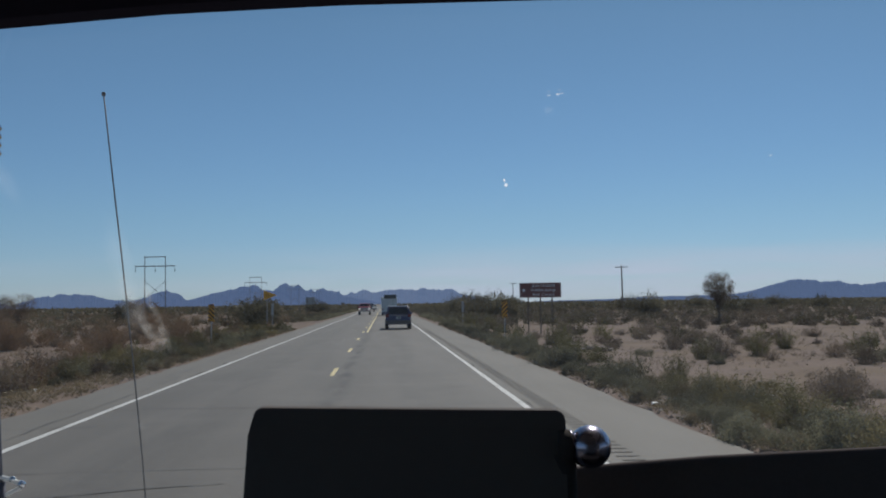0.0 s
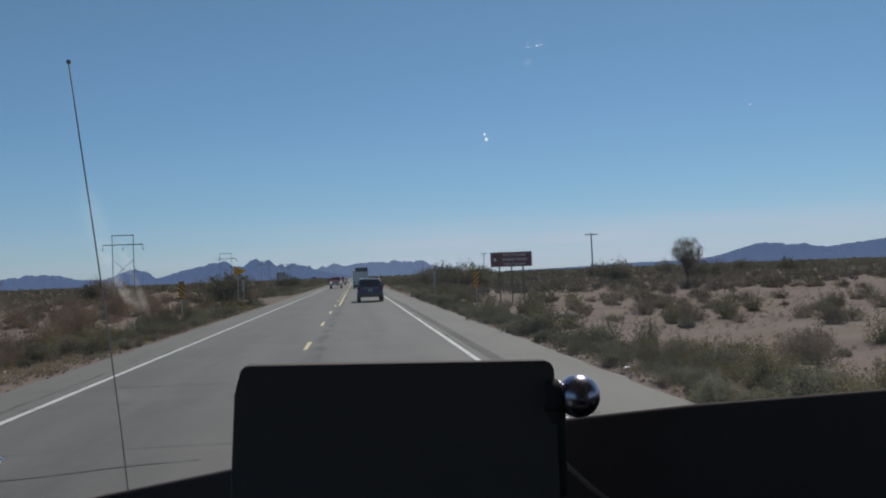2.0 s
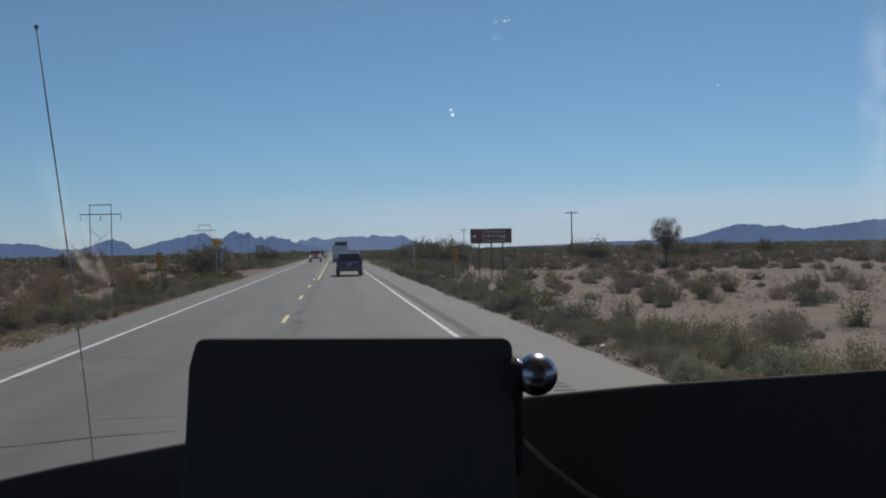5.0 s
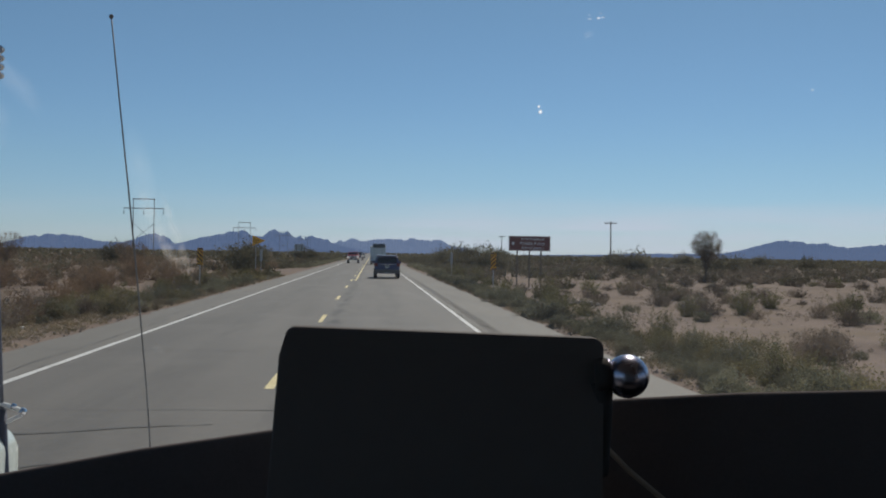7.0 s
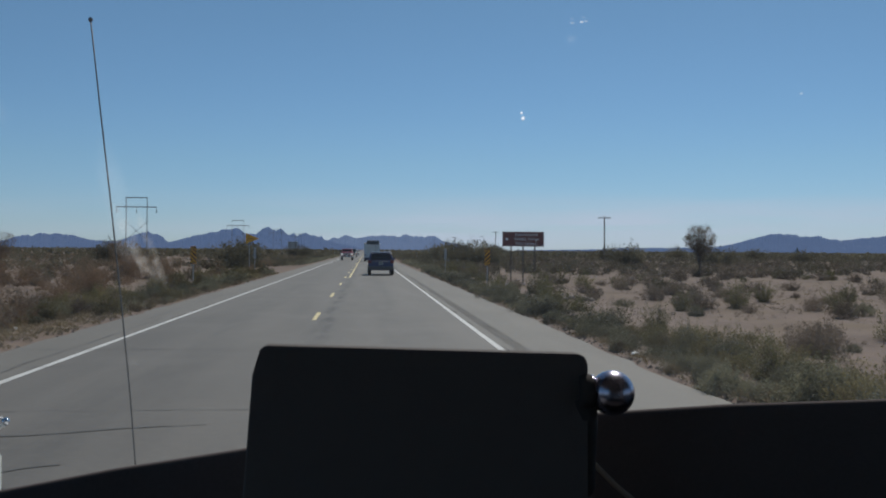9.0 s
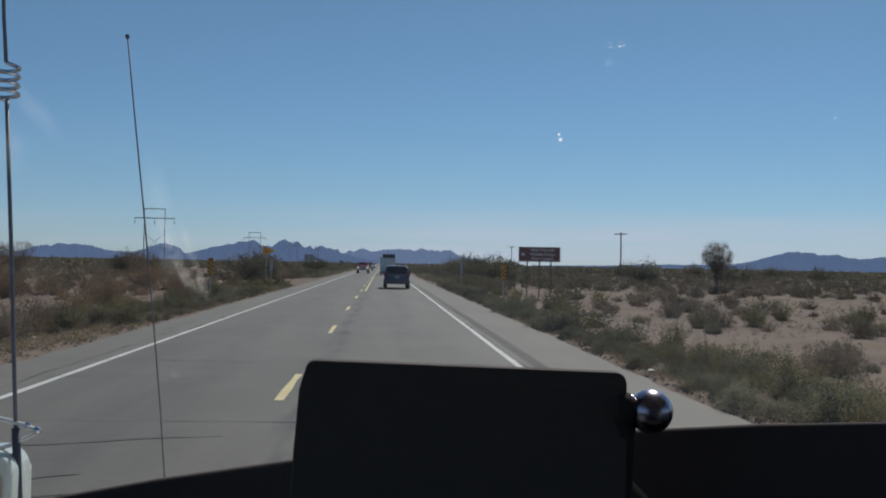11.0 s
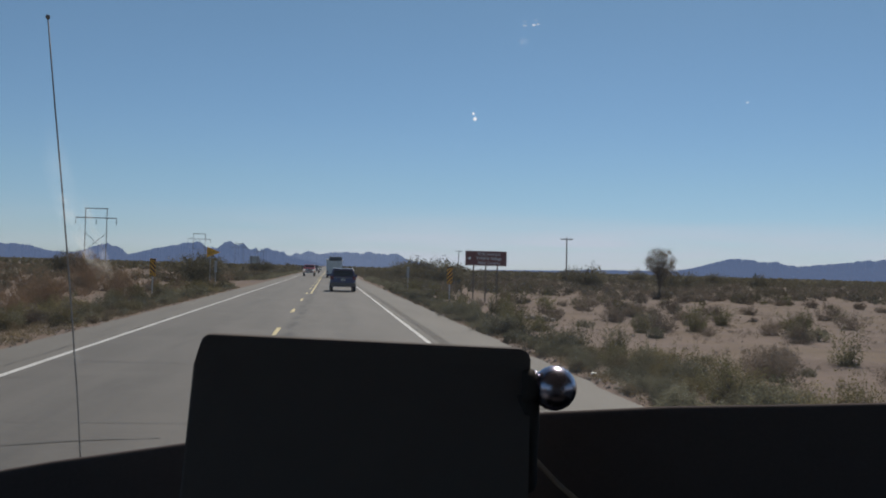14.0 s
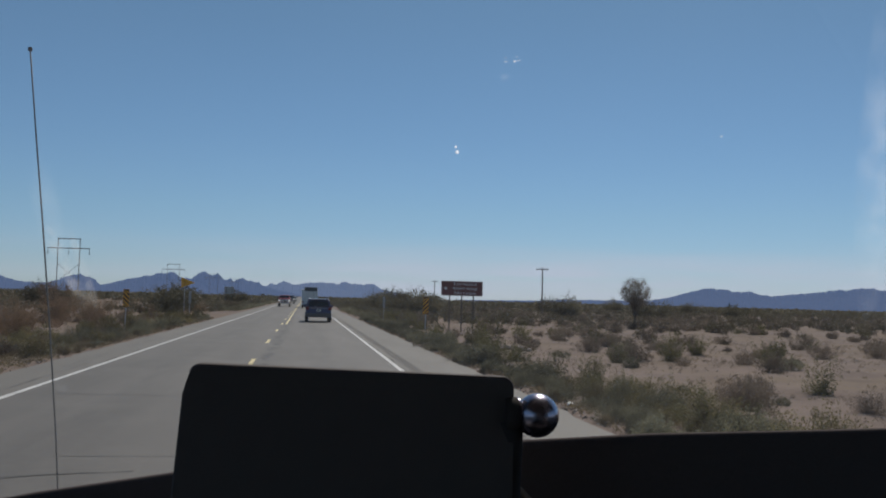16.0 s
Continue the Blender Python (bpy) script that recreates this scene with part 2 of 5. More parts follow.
M["sand"] = patched(M["sand"], (0.226, 0.17, 0.112), 0.16, 0.47, 0.64, 0.65)
M["sand"] = patched(M["sand"], (0.115, 0.088, 0.075), 0.5, 0.52, 0.7, 0.6)
M["asphalt"] = surface("asphalt", (0.081, 0.073, 0.062), (0.151, 0.136, 0.117), scale=0.9, stretch_y=0.08, fine=9, rough=0.72, bump=0.002, spec=0.5)
M["asphalt"] = stained(M["asphalt"], ((-1.03, 0.36, 0.95), (0.55, 0.7, 0.3), (-3.3, 0.7, 0.3)))
M["shoulder"] = surface("shoulder", (0.138, 0.126, 0.108), (0.195, 0.179, 0.154), scale=0.9, stretch_y=0.15, fine=9, rough=0.75, bump=0.005, spec=0.4)
M["groove"] = surface("groove", (0.085, 0.077, 0.067), (0.115, 0.105, 0.091), scale=3, rough=0.8)
M["tar"] = surface("tar", (0.04, 0.037, 0.034), (0.075, 0.07, 0.064), scale=3, rough=0.6, bump=0.002)
M["asphalt"] = patched(M["asphalt"], (0.165, 0.15, 0.13), 0.35, 0.5, 0.68, 0.4)
M["old_seal"] = surface("old_seal", (0.062, 0.057, 0.051), (0.1, 0.092, 0.082), scale=4, rough=0.7)
M["white_paint"] = surface("white_paint", (0.5, 0.5, 0.48), (0.72, 0.71, 0.68), scale=1.2, fine=25, rough=0.7)
M["yellow_paint"] = surface("yellow_paint", (0.6, 0.48, 0.22), (0.74, 0.64, 0.36), scale=1.5, fine=25, rough=0.7)
M["gravel"] = surface("gravel", (0.16, 0.13, 0.11), (0.33, 0.28, 0.23), scale=3, rough=0.95, island=0.4)
M["bark"] = surface("bark", (0.10, 0.075, 0.055), (0.19, 0.15, 0.11), scale=6, rough=0.95, obrand=0.2)
M["dry_twig"] = surface("dry_twig", (0.16, 0.095, 0.06), (0.27, 0.17, 0.105), scale=6, rough=0.95, obrand=0.25)
M["creosote"] = leaf_material("creosote", (0.088, 0.083, 0.036), (0.18, 0.16, 0.074), 0.45)
M["brown_scrub"] = leaf_material("brown_scrub", (0.124, 0.096, 0.071), (0.212, 0.168, 0.126), 0.42)
M["sage"] = leaf_material("sage", (0.15, 0.141, 0.088), (0.222, 0.206, 0.132), 0.4)
M["russet"] = leaf_material("russet", (0.165, 0.105, 0.065), (0.26, 0.175, 0.108), 0.35)
M["olive"] = leaf_material("olive", (0.135, 0.114, 0.052), (0.225, 0.188, 0.095), 0.4)
M["straw"] = leaf_material("straw", (0.165, 0.128, 0.074), (0.26, 0.205, 0.125), 0.3)
M["far_scrub"] = leaf_material("far_scrub", (0.088, 0.079, 0.050), (0.162, 0.142, 0.092), 0.45)
M["far_russet"] = leaf_material("far_russet", (0.14, 0.096, 0.06), (0.215, 0.155, 0.098), 0.35)
M["black_plastic"] = surface("black_plastic", (0.125, 0.112, 0.108), (0.14, 0.126, 0.121), scale=8, fine=220, rough=0.85, spec=0.1)
M["dash_vinyl"] = surface("dash_vinyl", (0.1, 0.088, 0.088), (0.122, 0.108, 0.108), scale=5, fine=300, rough=1.0, spec=0.0)
M["screen"] = surface("screen", (0.125, 0.112, 0.108), (0.14, 0.126, 0.121), scale=3, rough=0.85, spec=0.05)
M["cable"] = surface("cable", (0.26, 0.23, 0.2), (0.32, 0.285, 0.25), scale=20, rough=0.8, spec=0.05)
M["lining"] = surface("lining", (0.03, 0.026, 0.04), (0.04, 0.034, 0.052), scale=6, fine=150, rough=0.95, spec=0.1)
M["matte_black"] = surface("matte_black", (0.06, 0.055, 0.053), (0.075, 0.068, 0.066), scale=8, fine=220, rough=0.9, spec=0.1)
M["dark_chrome"] = surface("dark_chrome", (0.36, 0.34, 0.42), (0.46, 0.44, 0.52), scale=6, rough=0.26, metal=1.0, rough_var=0.05)
M["cab_trim"] = surface("cab_trim", (0.42, 0.375, 0.33), (0.5, 0.45, 0.4), scale=4, fine=120, rough=0.9, spec=0.2)
M["carpet"] = surface("carpet", (0.03, 0.028, 0.028), (0.05, 0.047, 0.046), scale=6, fine=160, rough=1.0, spec=0.0)
M["chrome"] = surface("chrome", (0.62, 0.62, 0.65), (0.72, 0.72, 0.74), scale=6, rough=0.08, metal=1.0, rough_var=0.04)
M["steel"] = surface("steel", (0.30, 0.31, 0.33), (0.42, 0.43, 0.45), scale=5, rough=0.45, metal=1.0)
M["whip_grey"] = surface("whip_grey", (0.135, 0.132, 0.128), (0.19, 0.186, 0.18), scale=12, rough=0.6, spec=0.3)
M["rod"] = surface("rod", (0.07, 0.076, 0.1), (0.115, 0.12, 0.15), scale=9, rough=0.45, spec=0.4)
M["navy_steel"] = surface("navy_steel", (0.03, 0.032, 0.05), (0.06, 0.062, 0.085), scale=6, rough=0.4, metal=0.6)
M["mirror_shell"] = surface("mirror_shell", (0.55, 0.6, 0.55), (0.68, 0.72, 0.66), scale=5, rough=0.25, coat=0.5)
M["mirror_face"] = surface("mirror_face", (0.8, 0.78, 0.7), (0.86, 0.84, 0.76), scale=3, rough=0.12, metal=1.0)
M["white_body"] = surface("white_body", (0.62, 0.62, 0.61), (0.72, 0.72, 0.71), scale=1.5, rough=0.4, coat=0.2)
M["trailer_grey"] = surface("trailer_grey", (0.62, 0.63, 0.64), (0.72, 0.73, 0.74), scale=1.0, rough=0.5)
M["trailer_dark"] = surface("trailer_dark", (0.05, 0.062, 0.074), (0.07, 0.084, 0.098), scale=1.0, rough=0.6)
M["suv_paint"] = surface("suv_paint", (0.028, 0.029, 0.1), (0.038, 0.04, 0.125), scale=2, rough=0.4, coat=0.15)
M["red_paint"] = surface("red_paint", (0.22, 0.012, 0.022), (0.28, 0.02, 0.03), scale=2, rough=0.3, metal=0.3, coat=0.7)
M["grey_paint"] = surface("grey_paint", (0.05, 0.057, 0.066), (0.075, 0.083, 0.092), scale=2, rough=0.3, metal=0.4, coat=0.6)
M["silver_paint"] = surface("silver_paint", (0.25, 0.26, 0.27), (0.32, 0.33, 0.34), scale=2, rough=0.3, metal=0.5, coat=0.5)
M["car_glass"] = surface("car_glass", (0.012, 0.013, 0.019), (0.02, 0.021, 0.028), scale=2, rough=0.08, spec=0.45)
M["rubber"] = surface("rubber", (0.016, 0.016, 0.016), (0.03, 0.029, 0.028), scale=10, rough=0.85)
M["tail_red"] = lamp_glass("tail_red", (0.14, 0.012, 0.02), 0.01)
M["headlamp"] = lamp_glass("headlamp", (0.75, 0.72, 0.66), 0.3)
M["amber"] = lamp_glass("amber", (0.7, 0.25, 0.04), 0.1)
M["plate"] = surface("plate", (0.45, 0.45, 0.43), (0.55, 0.55, 0.53), scale=6, rough=0.5)
M["wood_pole"] = surface("wood_pole", (0.10, 0.082, 0.07), (0.17, 0.14, 0.118), scale=3, fine=40, rough=0.9, bump=0.004)
# pole wood made paler and greyer: distance haze painted into the colour
M["hazed_wood"] = surface("hazed_wood", (0.17, 0.16, 0.155), (0.25, 0.235, 0.225), scale=3, fine=40, rough=0.9)
M["insulator"] = surface("insulator", (0.25, 0.27, 0.28), (0.35, 0.37, 0.38), scale=10, rough=0.3)
M["sign_brown"] = surface("sign_brown", (0.19, 0.07, 0.062), (0.225, 0.085, 0.075), scale=2, rough=0.45)
M["sign_white"] = surface("sign_white", (0.78, 0.76, 0.74), (0.84, 0.82, 0.8), scale=4, rough=0.5)
M["sign_yellow"] = surface("sign_yellow", (0.82, 0.36, 0.02), (0.87, 0.42, 0.03), scale=3, rough=0.45)
M["sign_orange"] = surface("sign_orange", (0.84, 0.40, 0.02), (0.88, 0.45, 0.03), scale=3, rough=0.45)
M["sign_black"] = surface("sign_black", (0.012, 0.012, 0.012), (0.02, 0.02, 0.02), scale=3, rough=0.5)
M["sign_back"] = surface("sign_back", (0.38, 0.38, 0.37), (0.48, 0.48, 0.47), scale=3, rough=0.5, metal=0.4)
M["cactus"] = surface("cactus", (0.045, 0.06, 0.035), (0.08, 0.095, 0.055), scale=3, rough=0.8)
M["windscreen"] = pane("windscreen", (0.955, 0.965, 0.96), 0.03)
M["smear"] = film_dirt("smear", (0.9, 0.86, 0.8), 0.3, 60, 0.35, 0.7)
M["haze_or_glare_film"] = film_dirt("haze_or_glare_film", (0.85, 0.9, 0.95), 0.14, 30, 0.3, 0.7)
M["chip"] = film_dirt("chip", (1.0, 1.0, 1.0), 1.0, 300, 0.1, 0.3)


def hazed_rock_material(name, rock_a, rock_b, glow, amount):
    """Far rock; the air's blue haze is painted over it as an emission of its own."""
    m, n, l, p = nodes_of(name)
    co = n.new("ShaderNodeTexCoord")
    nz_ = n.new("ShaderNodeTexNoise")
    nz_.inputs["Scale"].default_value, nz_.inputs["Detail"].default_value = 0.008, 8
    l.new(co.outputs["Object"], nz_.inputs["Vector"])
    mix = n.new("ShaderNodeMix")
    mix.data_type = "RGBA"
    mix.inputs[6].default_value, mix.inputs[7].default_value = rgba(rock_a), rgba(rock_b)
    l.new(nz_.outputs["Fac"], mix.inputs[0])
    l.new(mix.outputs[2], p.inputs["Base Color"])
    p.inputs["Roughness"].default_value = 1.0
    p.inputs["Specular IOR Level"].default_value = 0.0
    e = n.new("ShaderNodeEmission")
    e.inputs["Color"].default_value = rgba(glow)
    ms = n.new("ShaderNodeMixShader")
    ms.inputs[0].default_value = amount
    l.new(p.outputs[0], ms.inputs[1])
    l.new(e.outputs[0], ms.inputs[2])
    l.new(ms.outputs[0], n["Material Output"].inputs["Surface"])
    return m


# the blue is painted distance haze, mixed in as glow over grey-brown rock
M["hazed_rock"] = hazed_rock_material("hazed_rock", (0.06, 0.055, 0.06), (0.15, 0.13, 0.13), (0.096, 0.15, 0.28), 0.78)
M["pale_hazed_rock"] = hazed_rock_material("pale_hazed_rock", (0.08, 0.07, 0.07), (0.18, 0.16, 0.15), (0.13, 0.188, 0.32), 0.82)


# ---- mesh helpers ----
def mesh_object(name, verts, faces, material, parent=None, label="", smooth=False):
    me = bpy.data.meshes.new(name)
    me.from_pydata([tuple(v) for v in verts], [], [tuple(f) for f in faces])
    me.materials.append(material)
    if smooth:
        me.polygons.foreach_set("use_smooth", [True] * len(me.polygons))
    me.update()
    ob = new(name, me)
    if parent is not None:
        ob.parent = parent
    if label:
        ob["label"] = label
    return ob


def part(name, bm, material, parent=None, label="", smooth=False):
    bmesh.ops.recalc_face_normals(bm, faces=bm.faces[:])
    me = bpy.data.meshes.new(name)
    bm.to_mesh(me)
    bm.free()
    me.materials.append(material)
    if smooth:
        me.polygons.foreach_set("use_smooth", [True] * len(me.polygons))
    ob = new(name, me)
    if parent is not None:
        ob.parent = parent
    if label:
        ob["label"] = label
    return ob


def box_bm(x0, x1, y0, y1, z0, z1, bevel=0.0, seg=2, bm=None):
    bm = bm or bmesh.new()
    r = bmesh.ops.create_cube(bm, size=1.0, matrix=Matrix.Translation(((x0 + x1) / 2, (y0 + y1) / 2, (z0 + z1) / 2)) @ Matrix.Diagonal((x1 - x0, y1 - y0, z1 - z0, 1)))
    if bevel:
        es = list({e for v in r["verts"] for e in v.link_edges})
        bmesh.ops.bevel(bm, geom=es, offset=bevel, segments=seg, affect="EDGES", profile=0.6)
    return bm


def tube_bm(points, radii, sides=8, bm=None, caps=True):
    """A tube along points, with a radius at each."""
    bm = bm or bmesh.new()
    pts = [Vector(p) for p in points]
    rings = []
    for i, p in enumerate(pts):
        d = (pts[min(i + 1, len(pts) - 1)] - pts[max(i - 1, 0)]).normalized()
        u = d.cross(Vector((0.3, 1, 0.2))).normalized()
        w = d.cross(u)
        rings.append([bm.verts.new(p + (u * math.cos(a) + w * math.sin(a)) * radii[i]) for a in (2 * math.pi * k / sides for k in range(sides))])
    for a, b in zip(rings, rings[1:]):
        for k in range(sides):
            bm.faces.new((a[k], a[(k + 1) % sides], b[(k + 1) % sides], b[k]))
    if caps:
        bm.faces.new(rings[0][::-1])
        bm.faces.new(rings[-1])
    return bm


def lathe_bm(profile, axis="x", sides=24, origin=(0, 0, 0), bm=None):
    """Turn a profile of (along, radius) round an axis."""
    bm = bm or bmesh.new()
    rings = []
    for s, r in profile:
        ring = []
        for k in range(sides):
            a = 2 * math.pi * k / sides
            c, d = r * math.cos(a), r * math.sin(a)
            v = {"x": (s, c, d), "y": (c, s, d), "z": (c, d, s)}[axis]
            ring.append(bm.verts.new(Vector(v) + Vector(origin)))
        rings.append(ring)
    for a, b in zip(rings, rings[1:]):
        for k in range(sides):
            bm.faces.new((a[k], a[(k + 1) % sides], b[(k + 1) % sides], b[k]))
    bm.faces.new(rings[0][::-1])
    bm.faces.new(rings[-1])
    return bm


def side_bm(profile, half, bevel=0.0, seg=2):
    """A solid from a side outline of (y, z); half(y, z) gives its half width."""
    bm = bmesh.new()
    left = [bm.verts.new((-half(y, z), y, z)) for y, z in profile]
    right = [bm.verts.new((half(y, z), y, z)) for y, z in profile]
    n = len(profile)
    fl = bm.faces.new(left[::-1])
    fr = bm.faces.new(right)
    for i in range(n):
        bm.faces.new((left[i], left[(i + 1) % n], right[(i + 1) % n], right[i]))
    if bevel:
        es = list(set(fl.edges) | set(fr.edges))
        bmesh.ops.bevel(bm, geom=es, offset=bevel, segments=seg, affect="EDGES", profile=0.6)
    return bm


def empty(name, label, category, group="", kind="", at=None):
    ob = new(name)
    if at is not None:
        ob.matrix_basis = at
    return tagged(ob, label, category, group, kind)


rng = np.random.default_rng(7)


# ---- ground ----
def ground_height(x, y):
    """Low swells, lower than the roadbed on both sides."""
    d = max(x - 4.7, -6.7 - x, 0.0)
    fall = -0.03 - 0.55 * min(1.0, d / 7.0) ** 1.3
    if d <= 0:
        return -0.05
    near = min(1.0, d / 6.0)
    far = 1.0 if d < 150 else max(0.0, 1 - (d - 150) / 500)
    wave = 0.19 * noise.noise((x * 0.05, y * 0.035, 3.1)) + 0.10 * noise.noise((x * 0.3, y * 0.3, 8.0)) + 0.04 * noise.noise((x * 1.1, y * 1.1, 1.0))
    return fall + wave * near * far


def stretch(a, b, n, p):
    return [a + (b - a) * (i / n) ** p for i in range(1, n + 1)]


xs = sorted([-6.7, 4.7, -1.0] + [-6.7 - v for v in stretch(0, 60, 70, 1.5)] + [4.7 + v for v in stretch(0, 60, 70, 1.5)]
            + [-66.7 - v for v in stretch(0, 4800, 26, 2.6)] + [64.7 + v for v in stretch(0, 4800, 26, 2.6)])
ys = sorted([6.0] + [6 - v for v in stretch(0, 500, 14, 2)] + [6 + v for v in stretch(0, 110, 110, 1.35)] + [116 + v for v in stretch(0, 4700, 46, 2.4)])
gv = [(x, y, ground_height(x, y)) for y in ys for x in xs]
nx = len(xs)
gf = [(j * nx + i, j * nx + i + 1, (j + 1) * nx + i + 1, (j + 1) * nx + i) for j in range(len(ys) - 1) for i in range(nx - 1)]
ground = tagged(mesh_object("ground", gv, gf, M["sand"], smooth=True), "pale tan sandy desert floor with low swells", "ground", kind="structure")

# ---- road ----
LEFT, MID, RIGHT = -5.05, -1.4, 2.53
SH_L, SH_R = -6.5, 4.5
ROAD_Y0, ROAD_Y1 = -80.0, 1600.0


def strip(name, x0, x1, y0, y1, z, material, parent, label="", step=None, ragged=0.0, thick=0.0):
    """A flat band along the road, with slightly uneven edges."""
    n = max(1, int((y1 - y0) / step)) if step else 1
    v, f = [], []
    for i in range(n + 1):
        y = y0 + (y1 - y0) * i / n
        a = ragged * noise.noise((x0 * 3, y * 0.9, 2.0)) if ragged else 0
        b = ragged * noise.noise((x1 * 3, y * 0.9, 5.0)) if ragged else 0
        v += [(x0 + a, y, z), (x1 + b, y, z)]
    f = [(2 * i, 2 * i + 1, 2 * i + 3, 2 * i + 2) for i in range(n)]
    if thick:
        m0 = len(v)
        v += [(x, y, z - thick) for x, y, z in v]
        f += [(2 * i, 2 * i + 2, m0 + 2 * i + 2, m0 + 2 * i) for i in range(n)] + [(2 * i + 1, m0 + 2 * i + 1, m0 + 2 * i + 3, 2 * i + 3) for i in range(n)]
    return mesh_object(name, v, f, material, parent, label)


road = tagged(strip("road", LEFT - 0.12, RIGHT + 0.12, ROAD_Y0, ROAD_Y1, 0.0, M["asphalt"], None, step=4, thick=0.08), "worn grey asphalt two-lane highway with tar-sealed cracks", "road", kind="structure")
shoulder_r = tagged(strip("shoulder", RIGHT + 0.12, SH_R, ROAD_Y0, ROAD_Y1, -0.004, M["shoulder"], None, step=0.7, ragged=0.14, thick=0.12), "pale weathered asphalt road shoulder with crumbling edge", "shoulder", kind="structure")
shoulder_l = tagged(strip("shoulder", SH_L, LEFT - 0.12, ROAD_Y0, ROAD_Y1, -0.004, M["shoulder"], None, step=0.7, ragged=0.14, thick=0.12), "pale weathered asphalt road shoulder with crumbling edge", "shoulder", kind="structure")
strip("edge_line", LEFT - 0.06, LEFT + 0.06, ROAD_Y0, 900, 0.004, M["white_paint"], road, "solid white painted edge line", step=1.2, ragged=0.012)
strip("edge_line", RIGHT - 0.06, RIGHT + 0.06, ROAD_Y0, 900, 0.004, M["white_paint"], road, "solid white painted edge line", step=1.2, ragged=0.012)
for k in range(-3, 26):
    y = 14.4 + 12.2 * k
    strip("centre_dash", MID - 0.06, MID + 0.06, y - 1.5, y + 1.5, 0.005, M["yellow_paint"], road, "yellow painted centre dash", step=0.3, ragged=0.02)
strip("solid_centre_line", MID + 0.22, MID + 0.34, 62, 900, 0.005, M["yellow_paint"], road, "solid yellow no-passing line", step=1.2, ragged=0.015)


def crack(points, width, material="tar"):
    v, f = [], []
    for i, (x, y) in enumerate(points):
        x1, y1 = points[min(i + 1, len(points) - 1)]
        x0, y0 = points[max(i - 1, 0)]
        d = math.hypot(x1 - x0, y1 - y0) or 1
        w = width * (0.15 + 2.1 * abs(noise.noise((x * 0.9, y * 1.3, 4.0))) + 0.5 * abs(noise.noise((x * 5, y * 5, 1.0))))
        v += [(x - (y1 - y0) / d * w, y + (x1 - x0) / d * w, 0.006), (x + (y1 - y0) / d * w, y - (x1 - x0) / d * w, 0.006)]
    f = [(2 * i, 2 * i + 1, 2 * i + 3, 2 * i + 2) for i in range(len(points) - 1)]
    mesh_object("sealed_crack", v, f, M[material], road, "dark tar-sealed crack")


y = 7.4
k = 0
while y < 130:
    x0, x1 = (LEFT - 1.2 * rng.random(), MID + 3.6 * rng.random()) if k % 3 else (LEFT - 1.3, SH_R - 0.2)
    if k % 5 == 4:
        x0, x1 = MID + rng.random(), SH_R - 0.1
    ph = rng.random() * 50
    pts = [(x, y + 0.2 * noise.noise((x * 0.35, ph, 0)) + 0.09 * noise.noise((x * 1.7, ph, 9)) + 0.03 * noise.noise((x * 7, ph, 5))) for x in np.linspace(x0, x1, 60)]
    crack(pts, 0.011 + 0.02 * rng.random() ** 2)
    y += 1.0 + 3.2 * rng.random() ** 1.5 + y * 0.07
    k += 1
for x0, ya, yb in ((MID + 0.15, 34, 60), (LEFT - 0.4, 8, 26), (LEFT - 0.7, 24, 52)):
    pts = [(x0 + 0.05 * noise.noise((0, yy * 0.2, x0)) + 0.05 * noise.noise((3, yy * 2, x0)), yy) for yy in np.linspace(ya, yb, 40)]
    crack(pts, 0.011)
# wandering sealed cracks that join the straight ones in the far lane
for k, (x, y, turn) in enumerate(((-4.9, 7.2, 0.55), (-2.9, 7.6, 0.15), (-1.5, 7.0, 1.3), (-4.2, 9.6, 0.3))):
    pts, a = [(x, y)], turn
    for i in range(26):
        a += 0.55 * noise.noise((i * 0.4, k * 7.3, 2.0)) + 0.25 * (turn - a)
        x, y = x + 0.1 * math.cos(a), y + 0.1 * math.sin(a)
        pts.append((x, y))
    crack(pts, 0.03, "old_seal")
# rumble grooves beside the right edge line
gv, gf = [], []
for i in range(330):
    y = 6 + i * 0.3
    b = len(gv)
    gv += [(2.8, y, 0.003), (3.08, y, 0.003), (3.08, y + 0.075, 0.003), (2.8, y + 0.075, 0.003)]
    gf.append((b, b + 1, b + 2, b + 3))
tagged(mesh_object("rumble_grooves", gv, gf, M["groove"], shoulder_r, "row of ground rumble-strip grooves"), kind="stuff")


# ---- plants ----
def tri_leaves(c, size, r, along=None, slim=1.0):
    """A small three-sided leaf at each centre, turned at random, or a slim blade lying roughly along a direction."""
    n = len(c)
    a = r.normal(size=(n, 3))
    if along is not None:
        a = along + 0.35 * a
    a /= np.linalg.norm(a, axis=1)[:, None]
    b = np.cross(a, r.normal(size=(n, 3)))
    b /= np.linalg.norm(b, axis=1)[:, None] + 1e-9
    s = size * (0.6 + 0.8 * r.random((n, 1)))
    v = np.stack([c + a * s, c - a * s * 0.6 + b * s * 0.62 * slim, c - a * s * 0.6 - b * s * 0.62 * slim], axis=1).reshape(-1, 3)
    return v, np.arange(3 * n).reshape(-1, 3)


def stem_tubes(paths, radius, taper=0.25):
    v, f = [], []
    for path in paths:
        m0 = len(v)
        n = len(path)
        for i, p in enumerate(path):
            rr = radius * (1 - (1 - taper) * i / (n - 1))
            for k in range(3):
                a = 2.1 * k
                v.append((p[0] + rr * math.cos(a), p[1] + rr * math.sin(a), p[2]))
        for i in range(n - 1):
            for k in range(3):
                f.append((m0 + 3 * i + k, m0 + 3 * i + (k + 1) % 3, m0 + 3 * i + 3 + (k + 1) % 3, m0 + 3 * i + 3 + k))
    return v, f


